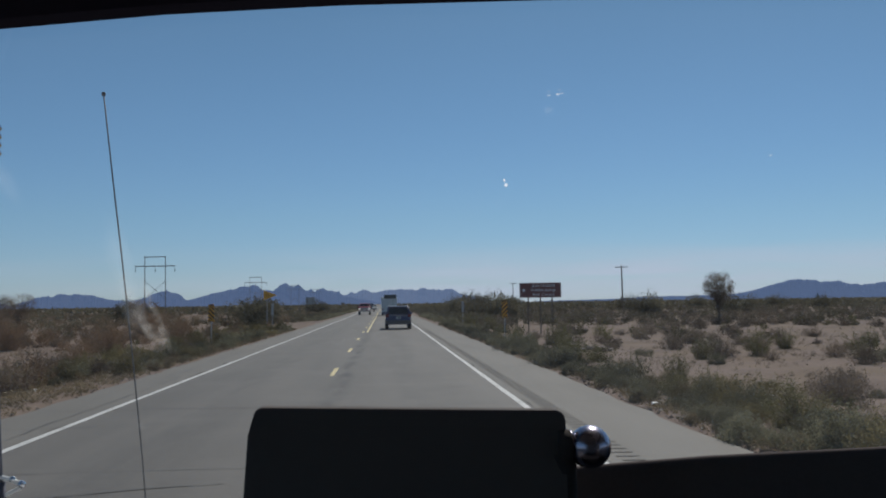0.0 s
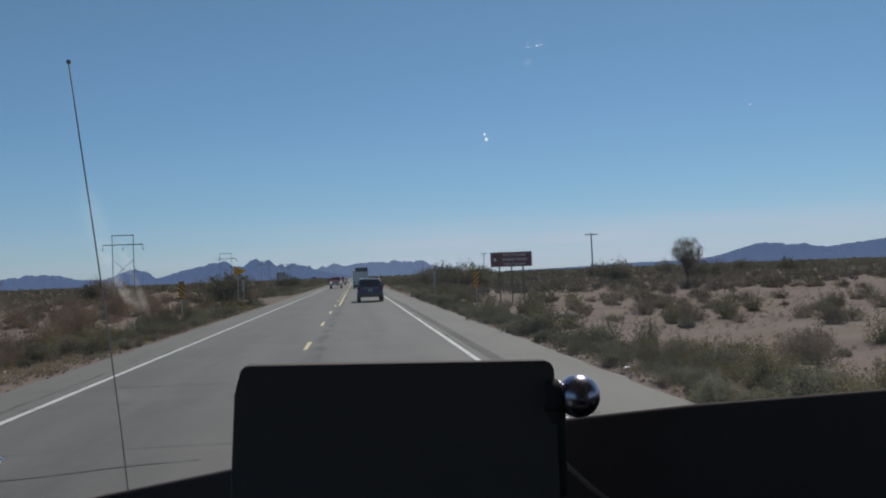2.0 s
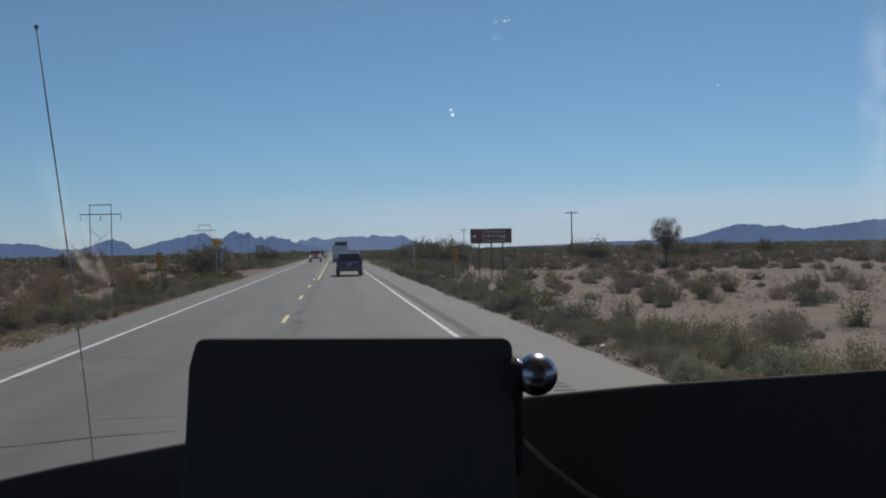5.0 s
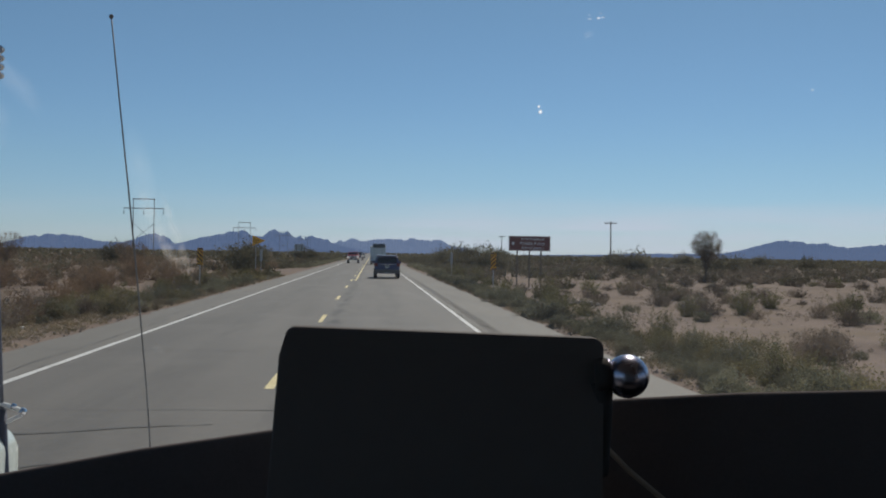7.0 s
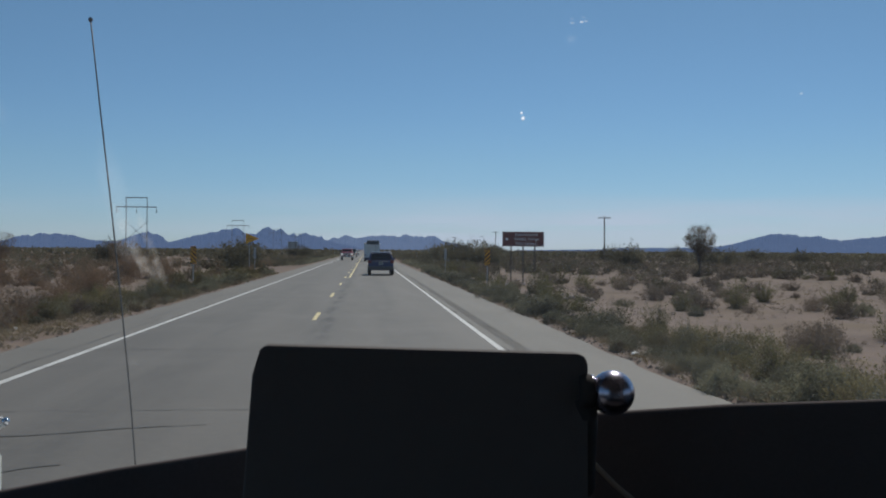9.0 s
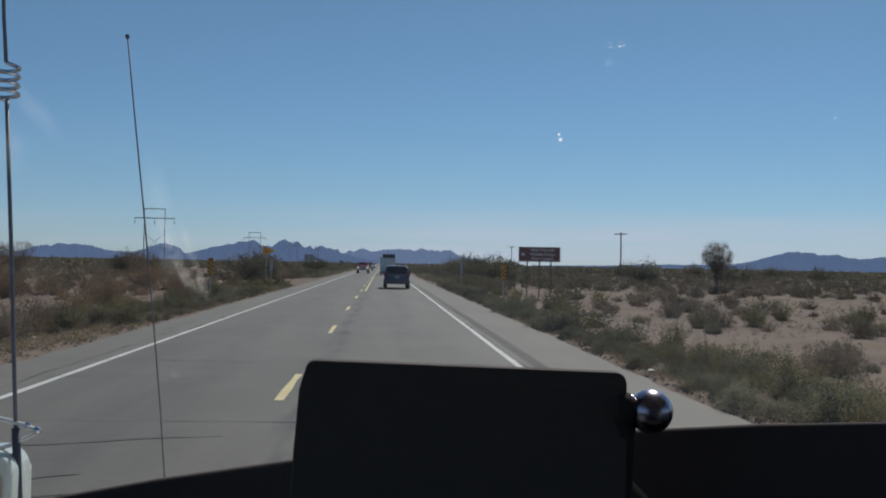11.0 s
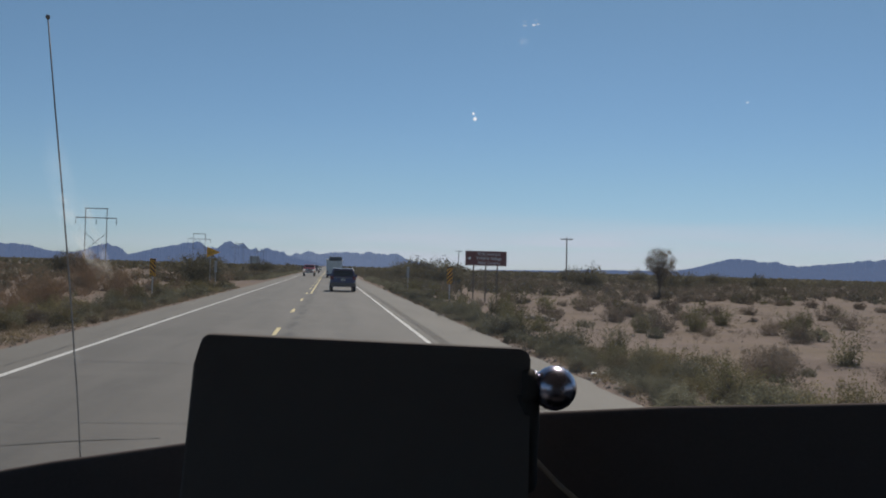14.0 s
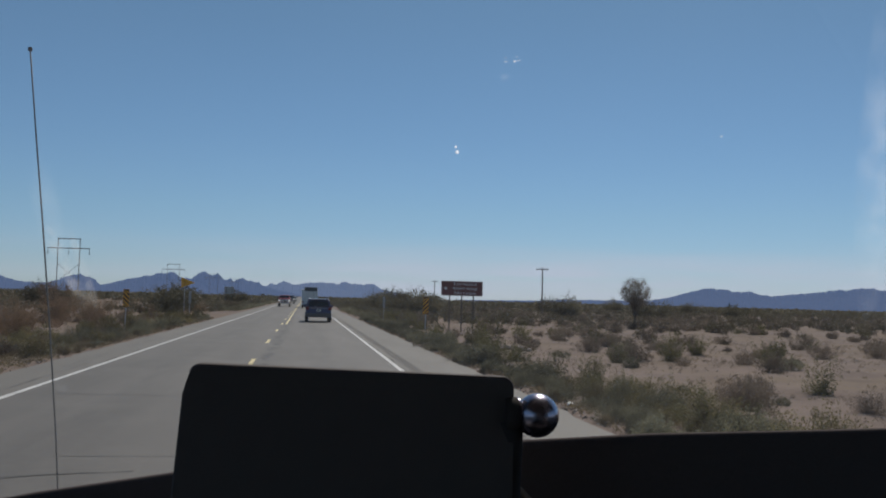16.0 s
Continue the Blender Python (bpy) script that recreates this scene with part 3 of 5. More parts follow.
def crown_tips(r, n, h, w, foot, inner=0.45):
    """Twig tips filling an uneven mound: wide lobes, a ragged outline, narrower at the foot."""
    az = 2 * math.pi * r.random(n)
    ct = r.random(n) ** 0.8
    st = np.sqrt(1 - ct ** 2)
    ph = r.random(6) * 6.3
    lobe = 1 + 0.16 * np.sin(2 * az + ph[0]) + 0.13 * np.sin(3 * az + ph[1] + 2 * ct) + 0.1 * np.sin(5 * az + ph[2]) * st + 0.1 * np.sin(7 * ct + ph[3])
    q = (inner + (1 - inner) * r.random(n) ** 0.5) * lobe * (1 + 0.07 * np.clip(r.normal(size=n), -2, 1.2))
    z = np.maximum(0.05, ct * q)
    narrow = foot + (1 - foot) * np.minimum(1, z * 1.5) ** 0.7
    return np.stack([w * st * q * narrow * np.cos(az), w * st * q * narrow * np.sin(az), h * z], axis=1)


def shrub(name, seed, h, w, tips, per, leaf, leafmat, stemmat, label, group, foot=0.4, cluster=0.07, stems=20, thick=0.01, blades=0.0, inner=0.45, category="bush", reach=0.22):
    """A shrub: curved stems from one foot to the twig tips, with a cluster of small leaves or dry twigs at each tip."""
    r = np.random.default_rng(seed)
    root = empty(name, label, category, group)
    T = crown_tips(r, tips, h, w, foot, inner)
    paths = []
    for e in T[:: max(1, tips // stems)]:
        paths.append([(0.12 * e[0], 0.12 * e[1], -0.02), (0.48 * e[0], 0.48 * e[1], 0.62 * e[2]), tuple(e)])
    sv, sf = stem_tubes(paths, thick)
    mesh_object("stems", sv, sf, stemmat, root)
    T = np.repeat(T, per, axis=0)
    way = T / (np.linalg.norm(T, axis=1)[:, None] + 1e-6)
    way[:, 2] += 0.5
    c = T + r.normal(size=T.shape) * cluster * h - way * (r.random((len(T), 1)) ** 1.5) * reach * h
    c[:, 2] = np.maximum(c[:, 2], 0.015)
    v, f = tri_leaves(c, leaf, r)
    if blades:
        k = r.random(len(c)) < blades
        v2, f2 = tri_leaves(c[k], leaf * 3.2, r, way[k], 0.09)
        v, f = np.concatenate([v, v2]), np.concatenate([f, f2 + len(v)])
    mesh_object("foliage", v, f, leafmat, root)
    return root


def three_ranges(make):
    """The same shrub at three degrees of fineness, for near, middle and far ground."""
    return [[make(i, rank) for i in range(4)] for rank in range(3)]


CREO = three_ranges(lambda i, k: shrub("creosote_bush", 11 + i, 0.95 + 0.08 * i, 0.72 + 0.07 * i, (96, 84, 60)[k], (64, 34, 18)[k], (0.0165, 0.027, 0.043)[k], M["creosote"], M["bark"], "dark olive creosote bush with airy upright stems", "creosote bushes on the desert floor", foot=0.3, cluster=0.034, stems=(48, 28, 10)[k], blades=0.16, reach=0.5))
BROWN = three_ranges(lambda i, k: shrub("burro_bush", 131 + i, 0.66 + 0.07 * i, 0.72 + 0.06 * i, (240, 170, 110)[k], (24, 15, 9)[k], (0.0165, 0.027, 0.043)[k], M["brown_scrub"], M["dry_twig"], "grey-brown rounded half-dry desert bush on the sand", "grey-brown bushes on the desert floor", foot=0.45, cluster=0.06, stems=(40, 18, 8)[k], blades=0.22))
SAGE = three_ranges(lambda i, k: shrub("bursage_bush", 31 + i, 0.5 + 0.04 * i, 0.5 + 0.04 * i, (420, 260, 120)[k], (21, 12, 8)[k], (0.0135, 0.023, 0.040)[k], M["sage"], M["bark"], "low rounded grey-green bursage bush beside the shoulder", "low grey bushes along the shoulder", foot=0.85, cluster=0.045, stems=(24, 12, 6)[k], thick=0.006, inner=0.6))
RUST = three_ranges(lambda i, k: shrub("dry_brush", 51 + i, 0.9 + 0.12 * i, 0.85, (240, 180, 110)[k], (14, 10, 7)[k], (0.016, 0.026, 0.042)[k], M["russet"], M["dry_twig"], "reddish-brown leafless dry desert brush", "dry brown brush beside the road", foot=0.4, cluster=0.06, stems=(50, 24, 10)[k], thick=0.008, blades=0.6))
WEED = three_ranges(lambda i, k: shrub("roadside_weed", 91 + i, 0.46 + 0.05 * i, 0.5, (220, 150, 90)[k], (14, 9, 7)[k], (0.016, 0.028, 0.044)[k], M["olive"], M["dry_twig"], "yellowish-olive roadside weed clump", "olive weeds beside the road", foot=0.7, cluster=0.07, stems=(24, 12, 6)[k], thick=0.005, blades=0.35, inner=0.5))
GRASS = three_ranges(lambda i, k: shrub("grass_tuft", 71 + i, 0.3, 0.22, (120, 80, 50)[k], (5, 4, 3)[k], (0.016, 0.024, 0.035)[k], M["straw"], M["straw"], "straw-coloured dry grass tuft by the road edge", "dry grass tufts", foot=0.35, cluster=0.08, stems=(30, 16, 8)[k], thick=0.003, blades=0.8, category="grass tuft"))


def scatter(ranges, spots, lo, hi, flat=1.0):
    for i, (x, y) in enumerate(spots):
        s = lo + (hi - lo) * rng.random() ** 1.4
        m = pose(x, y, ground_height(x, y) - 0.03, 0, 0, 360 * rng.random()) @ Matrix.Diagonal((s, s * (0.85 + 0.3 * rng.random()), s * flat * (0.8 + 0.35 * rng.random()), 1))
        kinds = ranges[0 if y < 21 else 1 if y < 48 else 2]
        copy_thing(kinds[i % len(kinds)], m).matrix_basis = m
    for k in [k for kinds in ranges for k in kinds]:
        for o in (*k.children, k):
            bpy.data.objects.remove(o)


def spots_in(n, x0, x1, y0, y1, gap, power=1.0, avoid=(), bare=-0.25):
    """Random places with a least gap, leaving bare patches of sand."""
    got = []
    tries = 0
    while len(got) < n and tries < n * 40:
        tries += 1
        x = x0 + (x1 - x0) * rng.random()
        y = y0 + (y1 - y0) * rng.random() ** power
        if noise.noise((x * 0.09, y * 0.05, 11.0)) < bare:
            continue
        if any((x - a) ** 2 + (y - b) ** 2 < gap * gap for a, b in got) or any((x - a) ** 2 + (y - b) ** 2 < c * c for a, b, c in avoid):
            continue
        got.append((x, y))
    return got


def groups_of(centres, n, spread):
    return [(cx + spread * rng.normal(), cy + 1.4 * spread * rng.normal()) for cx, cy in centres for _ in range(n)]


KEEP = [(8.6, 40, 1.8), (-9.6, 124, 1.0), (11.0, 66, 2.0), (6.4, 50, 0.8), (-9.0, 50, 0.8), (-10.4, 85, 1.0), (31, 86, 1.5)]
ROW = []
for k in range(112):
    yy = 8.6 + 75 * (k / 112) ** 1.3 + 0.3 * rng.random()
    if noise.noise((yy * 0.45, 4.0, 0.0)) > -0.38:
        ROW.append((4.85 + 0.7 * rng.random() ** 1.3 + (1.2 * rng.random() if k % 3 == 0 else 0), yy))
scatter(SAGE, ROW + spots_in(10, 7.5, 26, 18, 50, 2.2) + spots_in(40, -9.0, -6.9, 12, 70, 1.0, 1.15, KEEP), 0.5, 1.15)
NEAR = [(6.5, 13.6), (6.3, 18.6), (7.0, 25.0), (7.4, 31.5), (7.2, 38.5), (8.5, 46), (7.4, 55), (8.0, 64), (7.6, 74)]
scatter(CREO, [p for p in groups_of(NEAR, 3, 0.6) if p[0] > 5.7] + spots_in(46, 9.5, 58, 16, 88, 3.0, 0.9, KEEP, -0.05) + spots_in(44, -40, -10.5, 18, 82, 2.2, 0.9, KEEP), 0.6, 1.25, 0.85)
scatter(BROWN, spots_in(140, 8.4, 60, 14, 88, 2.1, 0.8, KEEP, 0.0) + spots_in(34, 8.2, 50, 16, 70, 3.0, 0.9, KEEP, -1) + spots_in(96, -42, -8.6, 16, 82, 1.5, 0.9, KEEP), 0.55, 1.3)
scatter(WEED, spots_in(84, -12.5, -7.2, 11, 74, 0.9, 1.2, KEEP) + spots_in(22, 5.3, 7.2, 10, 44, 0.8, 1.1), 0.6, 1.5)
scatter(RUST, spots_in(84, -40, -9.2, 17, 85, 1.8, 0.9, KEEP), 0.7, 1.5, 0.8)
scatter(GRASS, spots_in(130, -8.6, -6.75, 10, 55, 0.35, 1.2) + spots_in(30, 4.7, 6.9, 9.5, 45, 0.6, 1.2), 0.5, 1.1)


def clumps(name, material, spots, per, leaf, h, w, label):
    """Scrub too far off to count: ragged mounds of small leaves."""
    r = np.random.default_rng(len(spots))
    n = len(spots)
    g = np.array([ground_height(x, y) for x, y in spots])
    size = (0.5 + 0.8 * r.random(n) ** 1.3)[:, None]
    base = np.column_stack([np.array(spots), g])
    c = crown_tips(r, n * per, h, w, 0.6, 0.55).reshape(n, per, 3) * size[:, :, None] + base[:, None, :]
    v, f = tri_leaves(c.reshape(-1, 3), leaf, r)
    return tagged(mesh_object(name, v, f, material), label, "scrub", kind="stuff")


def field(n, x0, x1, y0, y1, power, bare=-0.15):
    got = []
    while len(got) < n:
        x, y = x0 + (x1 - x0) * rng.random(), y0 + (y1 - y0) * rng.random() ** power
        if noise.noise((x * 0.045, y * 0.02, 7.0)) > bare:
            got.append((x, y))
    return got


clumps("desert_scrub", M["brown_scrub"], field(400, 9, 110, 80, 150, 1.0) + field(900, 9, 190, 125, 270, 1.0), 130, 0.1, 0.8, 0.85, "scattered grey-brown scrub across the desert")
clumps("desert_scrub", M["far_scrub"], field(260, 9, 110, 80, 150, 1.0) + field(1000, 9, 220, 130, 330, 1.0), 130, 0.105, 0.95, 0.85, "scattered dark olive scrub across the desert")
clumps("desert_scrub", M["far_russet"], field(500, -110, -9.0, 74, 260, 1.0), 150, 0.1, 0.9, 1.0, "reddish-brown scrub across the desert")
clumps("desert_scrub", M["far_scrub"], field(560, -110, -9.0, 74, 260, 1.0), 150, 0.1, 1.0, 1.0, "scattered dark olive scrub across the desert")
clumps("roadside_scrub", M["far_scrub"], field(90, 6.2, 13, 70, 120, 1.0) + field(420, 5.8, 24, 100, 330, 1.0) + field(260, -20, -8, 90, 330, 1.0), 150, 0.09, 0.9, 0.8, "dense olive scrub beside the road")
clumps("roadside_scrub", M["sage"], field(110, 5.2, 7.5, 70, 150, 1.0) + field(220, -10, -7.3, 60, 260, 1.0), 110, 0.07, 0.5, 0.6, "low grey-green growth beside the road")
clumps("desert_scrub", M["far_scrub"], field(1900, 24, 330, 190, 460, 1.0, -0.4), 34, 0.22, 1.1, 1.2, "scattered dark olive scrub across the desert")
clumps("far_desert_scrub", M["far_scrub"], field(7000, 8, 750, 300, 1500, 1.3, -1) + field(6500, -700, -10, 240, 1500, 1.3, -1), 12, 0.6, 1.7, 1.5, "far dark scrub merging into a band")
clumps("ground_cover", M["straw"], field(260, -34, -7.6, 14, 75, 1.0), 50, 0.022, 0.2, 0.4, "patchy dry straw-coloured ground cover")
clumps("ground_cover", M["olive"], field(260, -34, -7.6, 14, 75, 1.0), 60, 0.024, 0.26, 0.4, "patchy olive ground cover")
clumps("ground_cover", M["straw"], field(1900, -8.9, -6.72, 9, 75, 1.3, -1) + field(420, 4.7, 5.3, 8.5, 70, 1.1, -1) + field(900, 6.0, 42.0, 11, 62, 0.9, -0.3), 30, 0.022, 0.12, 0.22, "dry grass at the crumbled road edge")
clumps("low_scrub", M["brown_scrub"], field(760, 5.2, 50, 12, 75, 1.0, -1) + field(220, -40, -8, 16, 70, 1.0), 50, 0.018, 0.16, 0.2, "tiny grey-brown weeds on the sand")


def tree(name, seed, h, w, label, group, material, low=0.42, n=60, leaf=0.04, blades=0.0):
    r = np.random.default_rng(seed)
    root = empty(name, label, "tree", group)
    bm = bmesh.new()
    trunk = [(0, 0, -0.1), (0.05, 0.02, 0.2 * h), (0.02, 0.06, 0.38 * h)]
    tube_bm(trunk, [0.11, 0.085, 0.07], 7, bm)
    tube_bm([(0.1, 0, -0.1), (0.22, 0.05, 0.25 * h), (0.3, 0.1, 0.45 * h)], [0.07, 0.055, 0.04], 6, bm)
    T = r.normal(size=(90, 3))
    T /= np.linalg.norm(T, axis=1)[:, None]
    T *= (0.4 + 0.6 * r.random((90, 1)) ** 0.5) * np.array([w, w, 0.5 * (1 - low) * h])
    T[:, 2] += 0.5 * (1 + low) * h
    for i, e in enumerate(T):
        b = Vector(trunk[1 if i % 4 == 0 else 2])
        e = Vector(e)
        m = b.lerp(e, 0.5) + Vector((0, 0, 0.05 * h))
        tube_bm([b, m, e], [0.03, 0.018, 0.005] if i % 5 else [0.05, 0.032, 0.01], 4, bm, caps=False)
    part("trunk", bm, M["bark"], root, smooth=True)
    c = np.repeat(T, n, axis=0) + r.normal(size=(len(T) * n, 3)) * 0.036 * h
    v, f = tri_leaves(c, leaf, r)
    if blades:
        way = c / np.linalg.norm(c, axis=1)[:, None]
        v, f = tri_leaves(c, leaf * 3, r, way, 0.1)
    mesh_object("crown", v, f, material, root)
    return root


t0 = tree("desert_tree", 5, 4.9, 1.35, "small desert tree with slender trunk and airy rounded crown", "", M["brown_scrub"], low=0.42, n=90, leaf=0.046)
t0.matrix_basis = pose(31, 86, ground_height(31, 86) - 0.03, 0, 0, 40)
green = shrub("palo_verde", 8, 2.3, 2.1, 300, 15, 0.08, M["far_scrub"], M["bark"], "broad dark green palo verde shrub rising above the scrub", "palo verdes over the scrub", foot=0.6, cluster=0.075, stems=20, thick=0.04, inner=0.5)
SPOTS = [(38, 135, 1.56), (53, 140, 1.62), (16, 128, 1.56), (-16, 118, 1.56), (14, 165, 1.69), (20, 190, 1.82), (27, 260, 1.56), (60, 230, 1.69), (84, 250, 1.82), (118, 280, 1.82), (9, 130, 1.30), (12, 145, 1.56), (-19, 150, 1.69), (-24, 185, 1.56), (-15, 215, 1.82), (-30, 240, 1.95), (45, 330, 2.08), (-45, 170, 1.69), (95, 200, 1.43)]
for x, y, s in SPOTS:
    m = pose(x, y, ground_height(x, y) - 0.05, 0, 0, 360 * rng.random()) @ Matrix.Diagonal((s, s, s * (0.85 + 0.3 * rng.random()), 1))
    copy_thing(green, m).matrix_basis = m
for o in (*green.children, green):
    bpy.data.objects.remove(o)
thicket = shrub("brown_thicket", 77, 2.3, 1.5, 420, 13, 0.034, M["russet"], M["dry_twig"], "tall rounded brown thorny thicket beside the road", "tall thickets beside the road", foot=0.5, cluster=0.05, stems=60, thick=0.016, blades=0.5)
for x, y, s in ((-14, 50, 0.95), (-19, 44, 0.85), (-22, 57, 1.1), (-15, 70, 0.95), (-19.5, 80, 1.1), (-29, 66, 1.15), (-26, 40, 0.8)):
    m = pose(x, y, ground_height(x, y) - 0.05, 0, 0, 360 * rng.random()) @ Matrix.Diagonal((s, s, s * 0.95, 1))
    copy_thing(thicket, m).matrix_basis = m
for o in (*thicket.children, thicket):
    bpy.data.objects.remove(o)
for i, (x, y, s) in enumerate(((-25, 62, 1.0), (-31, 74, 1.1), (-22, 88, 0.95), (-36, 96, 1.2))):
    bt = tree("bare_tree", 20 + i, 3.4 * s, 1.7, "leafless reddish-brown desert tree among dry brush", "bare trees among the brush", M["russet"], low=0.3, n=40, leaf=0.045, blades=1.0)
    bt.matrix_basis = pose(x, y, ground_height(x, y) - 0.05, 0, 0, 70 * i)

# loose stones along the crumbled shoulder edges
r9 = np.random.default_rng(9)
sv, sf = [], []
for i in range(2900):
    if i >= 1500:
        x = (6.0 + 26 * r9.random()) if i % 3 else (-7.5 - 14 * r9.random())
    elif i % 3:
        x = SH_R + 0.1 + 0.9 * r9.random() ** 2
    else:
        x = SH_L - 0.1 - 1.0 * r9.random() ** 2
    y = 9 + 60 * r9.random() ** 1.4
    s = 0.015 + 0.04 * r9.random() ** 2
    z = ground_height(x, y)
    b = len(sv)
    for d in ((1, 0, 0), (-0.4, 0.9, 0), (-0.5, -0.8, 0.1), (0.1, 0.1, 0.9), (0, 0, -0.5)):
        sv.append((x + s * (d[0] + 0.3 * r9.normal()), y + s * (d[1] + 0.3 * r9.normal()), z + s * 0.8 * d[2]))
    sf += [(b, b + 1, b + 3), (b + 1, b + 2, b + 3), (b + 2, b, b + 3), (b + 1, b, b + 4), (b + 2, b + 1, b + 4), (b, b + 2, b + 4)]
tagged(mesh_object("gravel", sv, sf, M["gravel"]), "loose gravel along the shoulder edge and on the sand", "gravel", kind="stuff")


# litter blown against the roadside plants
def litter(x, y, size, seed):
    r = np.random.default_rng(seed)
    bm = bmesh.new()
    bmesh.ops.create_icosphere(bm, subdivisions=2, radius=size)
    for v in bm.verts:
        v.co *= 0.7 + 0.6 * r.random()
        v.co.z = v.co.z * 0.5 + size * 0.3
    ob = tagged(part("litter", bm, M["sign_white"]), "crumpled white paper litter on the shoulder edge", "litter", "litter along the shoulder")
    ob.matrix_basis = pose(x, y, ground_height(x, y), 0, 0, 40 * seed)


for i, (x, y, size) in enumerate(((4.8, 14.6, 0.05), (4.95, 17.2, 0.06), (5.2, 21.0, 0.05), (5.1, 12.4, 0.05), (8.3, 20.0, 0.06), (-7.4, 17.0, 0.06), (-8.6, 24.0, 0.08))):
    litter(x, y, size, i)


# ---- mountains ----
def mountain(name, crest, dist, material, label, rough, seed):
    """A range along a crest of (azimuth, elevation) in degrees, seen from the cab; ridged slopes fall to the plain."""
    az = np.array([c[0] for c in crest])
    el = np.array([c[1] for c in crest])
    n = int((az[-1] - az[0]) * 22)
    v, f = [], []
    rows = [-3, -2, -1, 0, 1, 2, 3, 4, 5, 6, 7]
    for i in range(n + 1):
        a = az[0] + (az[-1] - az[0]) * i / n
        e = float(np.interp(a, az, el))
        e += rough * min(1, e * 2) * (noise.noise((a * 2.3, seed, 0)) * 0.5 + abs(noise.noise((a * 6.1, seed, 4))) * 0.7 + 0.16 * noise.noise((a * 15, seed, 2)) - 0.15)
        top = EYE + dist * math.tan(radians(max(e, 0.0))) + 0.5
        for k in rows:
            u = abs(k) / 7.0
            d = dist - k * dist * 0.018 + (40 * noise.noise((a * 3, k * 0.7, seed)) if k > 0 else 0)
            z = top * (1 - u) ** 1.15 if k >= 0 else top * (1 - abs(k) / 3.2)
            if 0 < k < 7:
                z *= 1 + 0.45 * noise.noise((a * 2.2, k * 0.9, seed + 3)) * (1 - u) * min(1, k / 2)
            z = min(z, top)
            if k in (7, -3):
                z = -3
            v.append((d * math.sin(radians(a)), d * math.cos(radians(a)), z))
    m = len(rows)
    f = [(i * m + k, i * m + k + 1, (i + 1) * m + k + 1, (i + 1) * m + k) for i in range(n) for k in range(m - 1)]
    return tagged(mesh_object(name, v, f, material, smooth=False), label, "mountains", kind="structure")


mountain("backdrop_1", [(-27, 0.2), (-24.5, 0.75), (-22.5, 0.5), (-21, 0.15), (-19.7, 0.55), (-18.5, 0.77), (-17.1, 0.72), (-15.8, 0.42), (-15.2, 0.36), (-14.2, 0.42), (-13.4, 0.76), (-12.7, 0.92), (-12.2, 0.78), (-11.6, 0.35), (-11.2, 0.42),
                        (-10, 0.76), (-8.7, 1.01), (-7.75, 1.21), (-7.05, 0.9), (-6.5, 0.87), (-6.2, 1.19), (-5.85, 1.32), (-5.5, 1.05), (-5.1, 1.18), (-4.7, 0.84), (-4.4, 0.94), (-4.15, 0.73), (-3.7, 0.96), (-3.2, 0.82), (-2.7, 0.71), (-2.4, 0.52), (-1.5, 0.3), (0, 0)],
         3500, M["hazed_rock"], "jagged dark blue mountain range on the horizon", 0.24, 1.0)
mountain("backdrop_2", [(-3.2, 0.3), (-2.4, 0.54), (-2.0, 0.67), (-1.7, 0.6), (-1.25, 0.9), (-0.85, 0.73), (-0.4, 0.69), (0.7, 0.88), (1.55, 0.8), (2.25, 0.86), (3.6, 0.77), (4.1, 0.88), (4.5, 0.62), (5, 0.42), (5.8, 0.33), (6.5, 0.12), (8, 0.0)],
         4100, M["pale_hazed_rock"], "hazy blue mountain range beyond the road's end", 0.26, 4.0)
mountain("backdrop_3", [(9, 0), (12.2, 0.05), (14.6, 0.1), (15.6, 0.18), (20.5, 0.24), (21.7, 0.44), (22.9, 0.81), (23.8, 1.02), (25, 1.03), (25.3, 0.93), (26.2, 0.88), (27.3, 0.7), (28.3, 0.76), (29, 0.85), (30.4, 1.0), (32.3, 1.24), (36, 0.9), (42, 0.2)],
         3900, M["hazed_rock"], "long hazy blue mountain range over the desert", 0.2, 9.0)


# ---- power lines ----
def h_frame():
    root = empty("transmission_tower", "tall wooden H-frame transmission tower standing in the scrub", "power pylon", "transmission towers along the highway")
    h, g = 16.3, 2.85
    wood = M["hazed_wood"]
    for s in (-1, 1):
        part("post", tube_bm([(s * g, 0, -0.5), (s * g, 0, h)], [0.14, 0.1], 8), wood, root)
    part("crossarm", box_bm(-g * 1.95, g * 1.95, -0.14, 0.14, h - 2.85, h - 2.6, 0.02), wood, root)
    part("top_beam", box_bm(-g - 0.2, g + 0.2, -0.1, 0.1, h - 0.3, h - 0.06, 0.02), wood, root)
    for s in (-1, 1):
        part("brace", tube_bm([(s * g, 0.0, h * 0.28), (-s * g, 0.0, h * 0.58)], [0.055, 0.055], 6), wood, root)
    for x in (-g * 1.9, 0, g * 1.9):
        part("insulator", lathe_bm([(h - 4.4, 0.05), (h - 4.3, 0.12), (h - 3.6, 0.12), (h - 3.4, 0.06), (h - 2.9, 0.04)], "z", 8, (x, 0, 0)), M["insulator"], root)
    return root


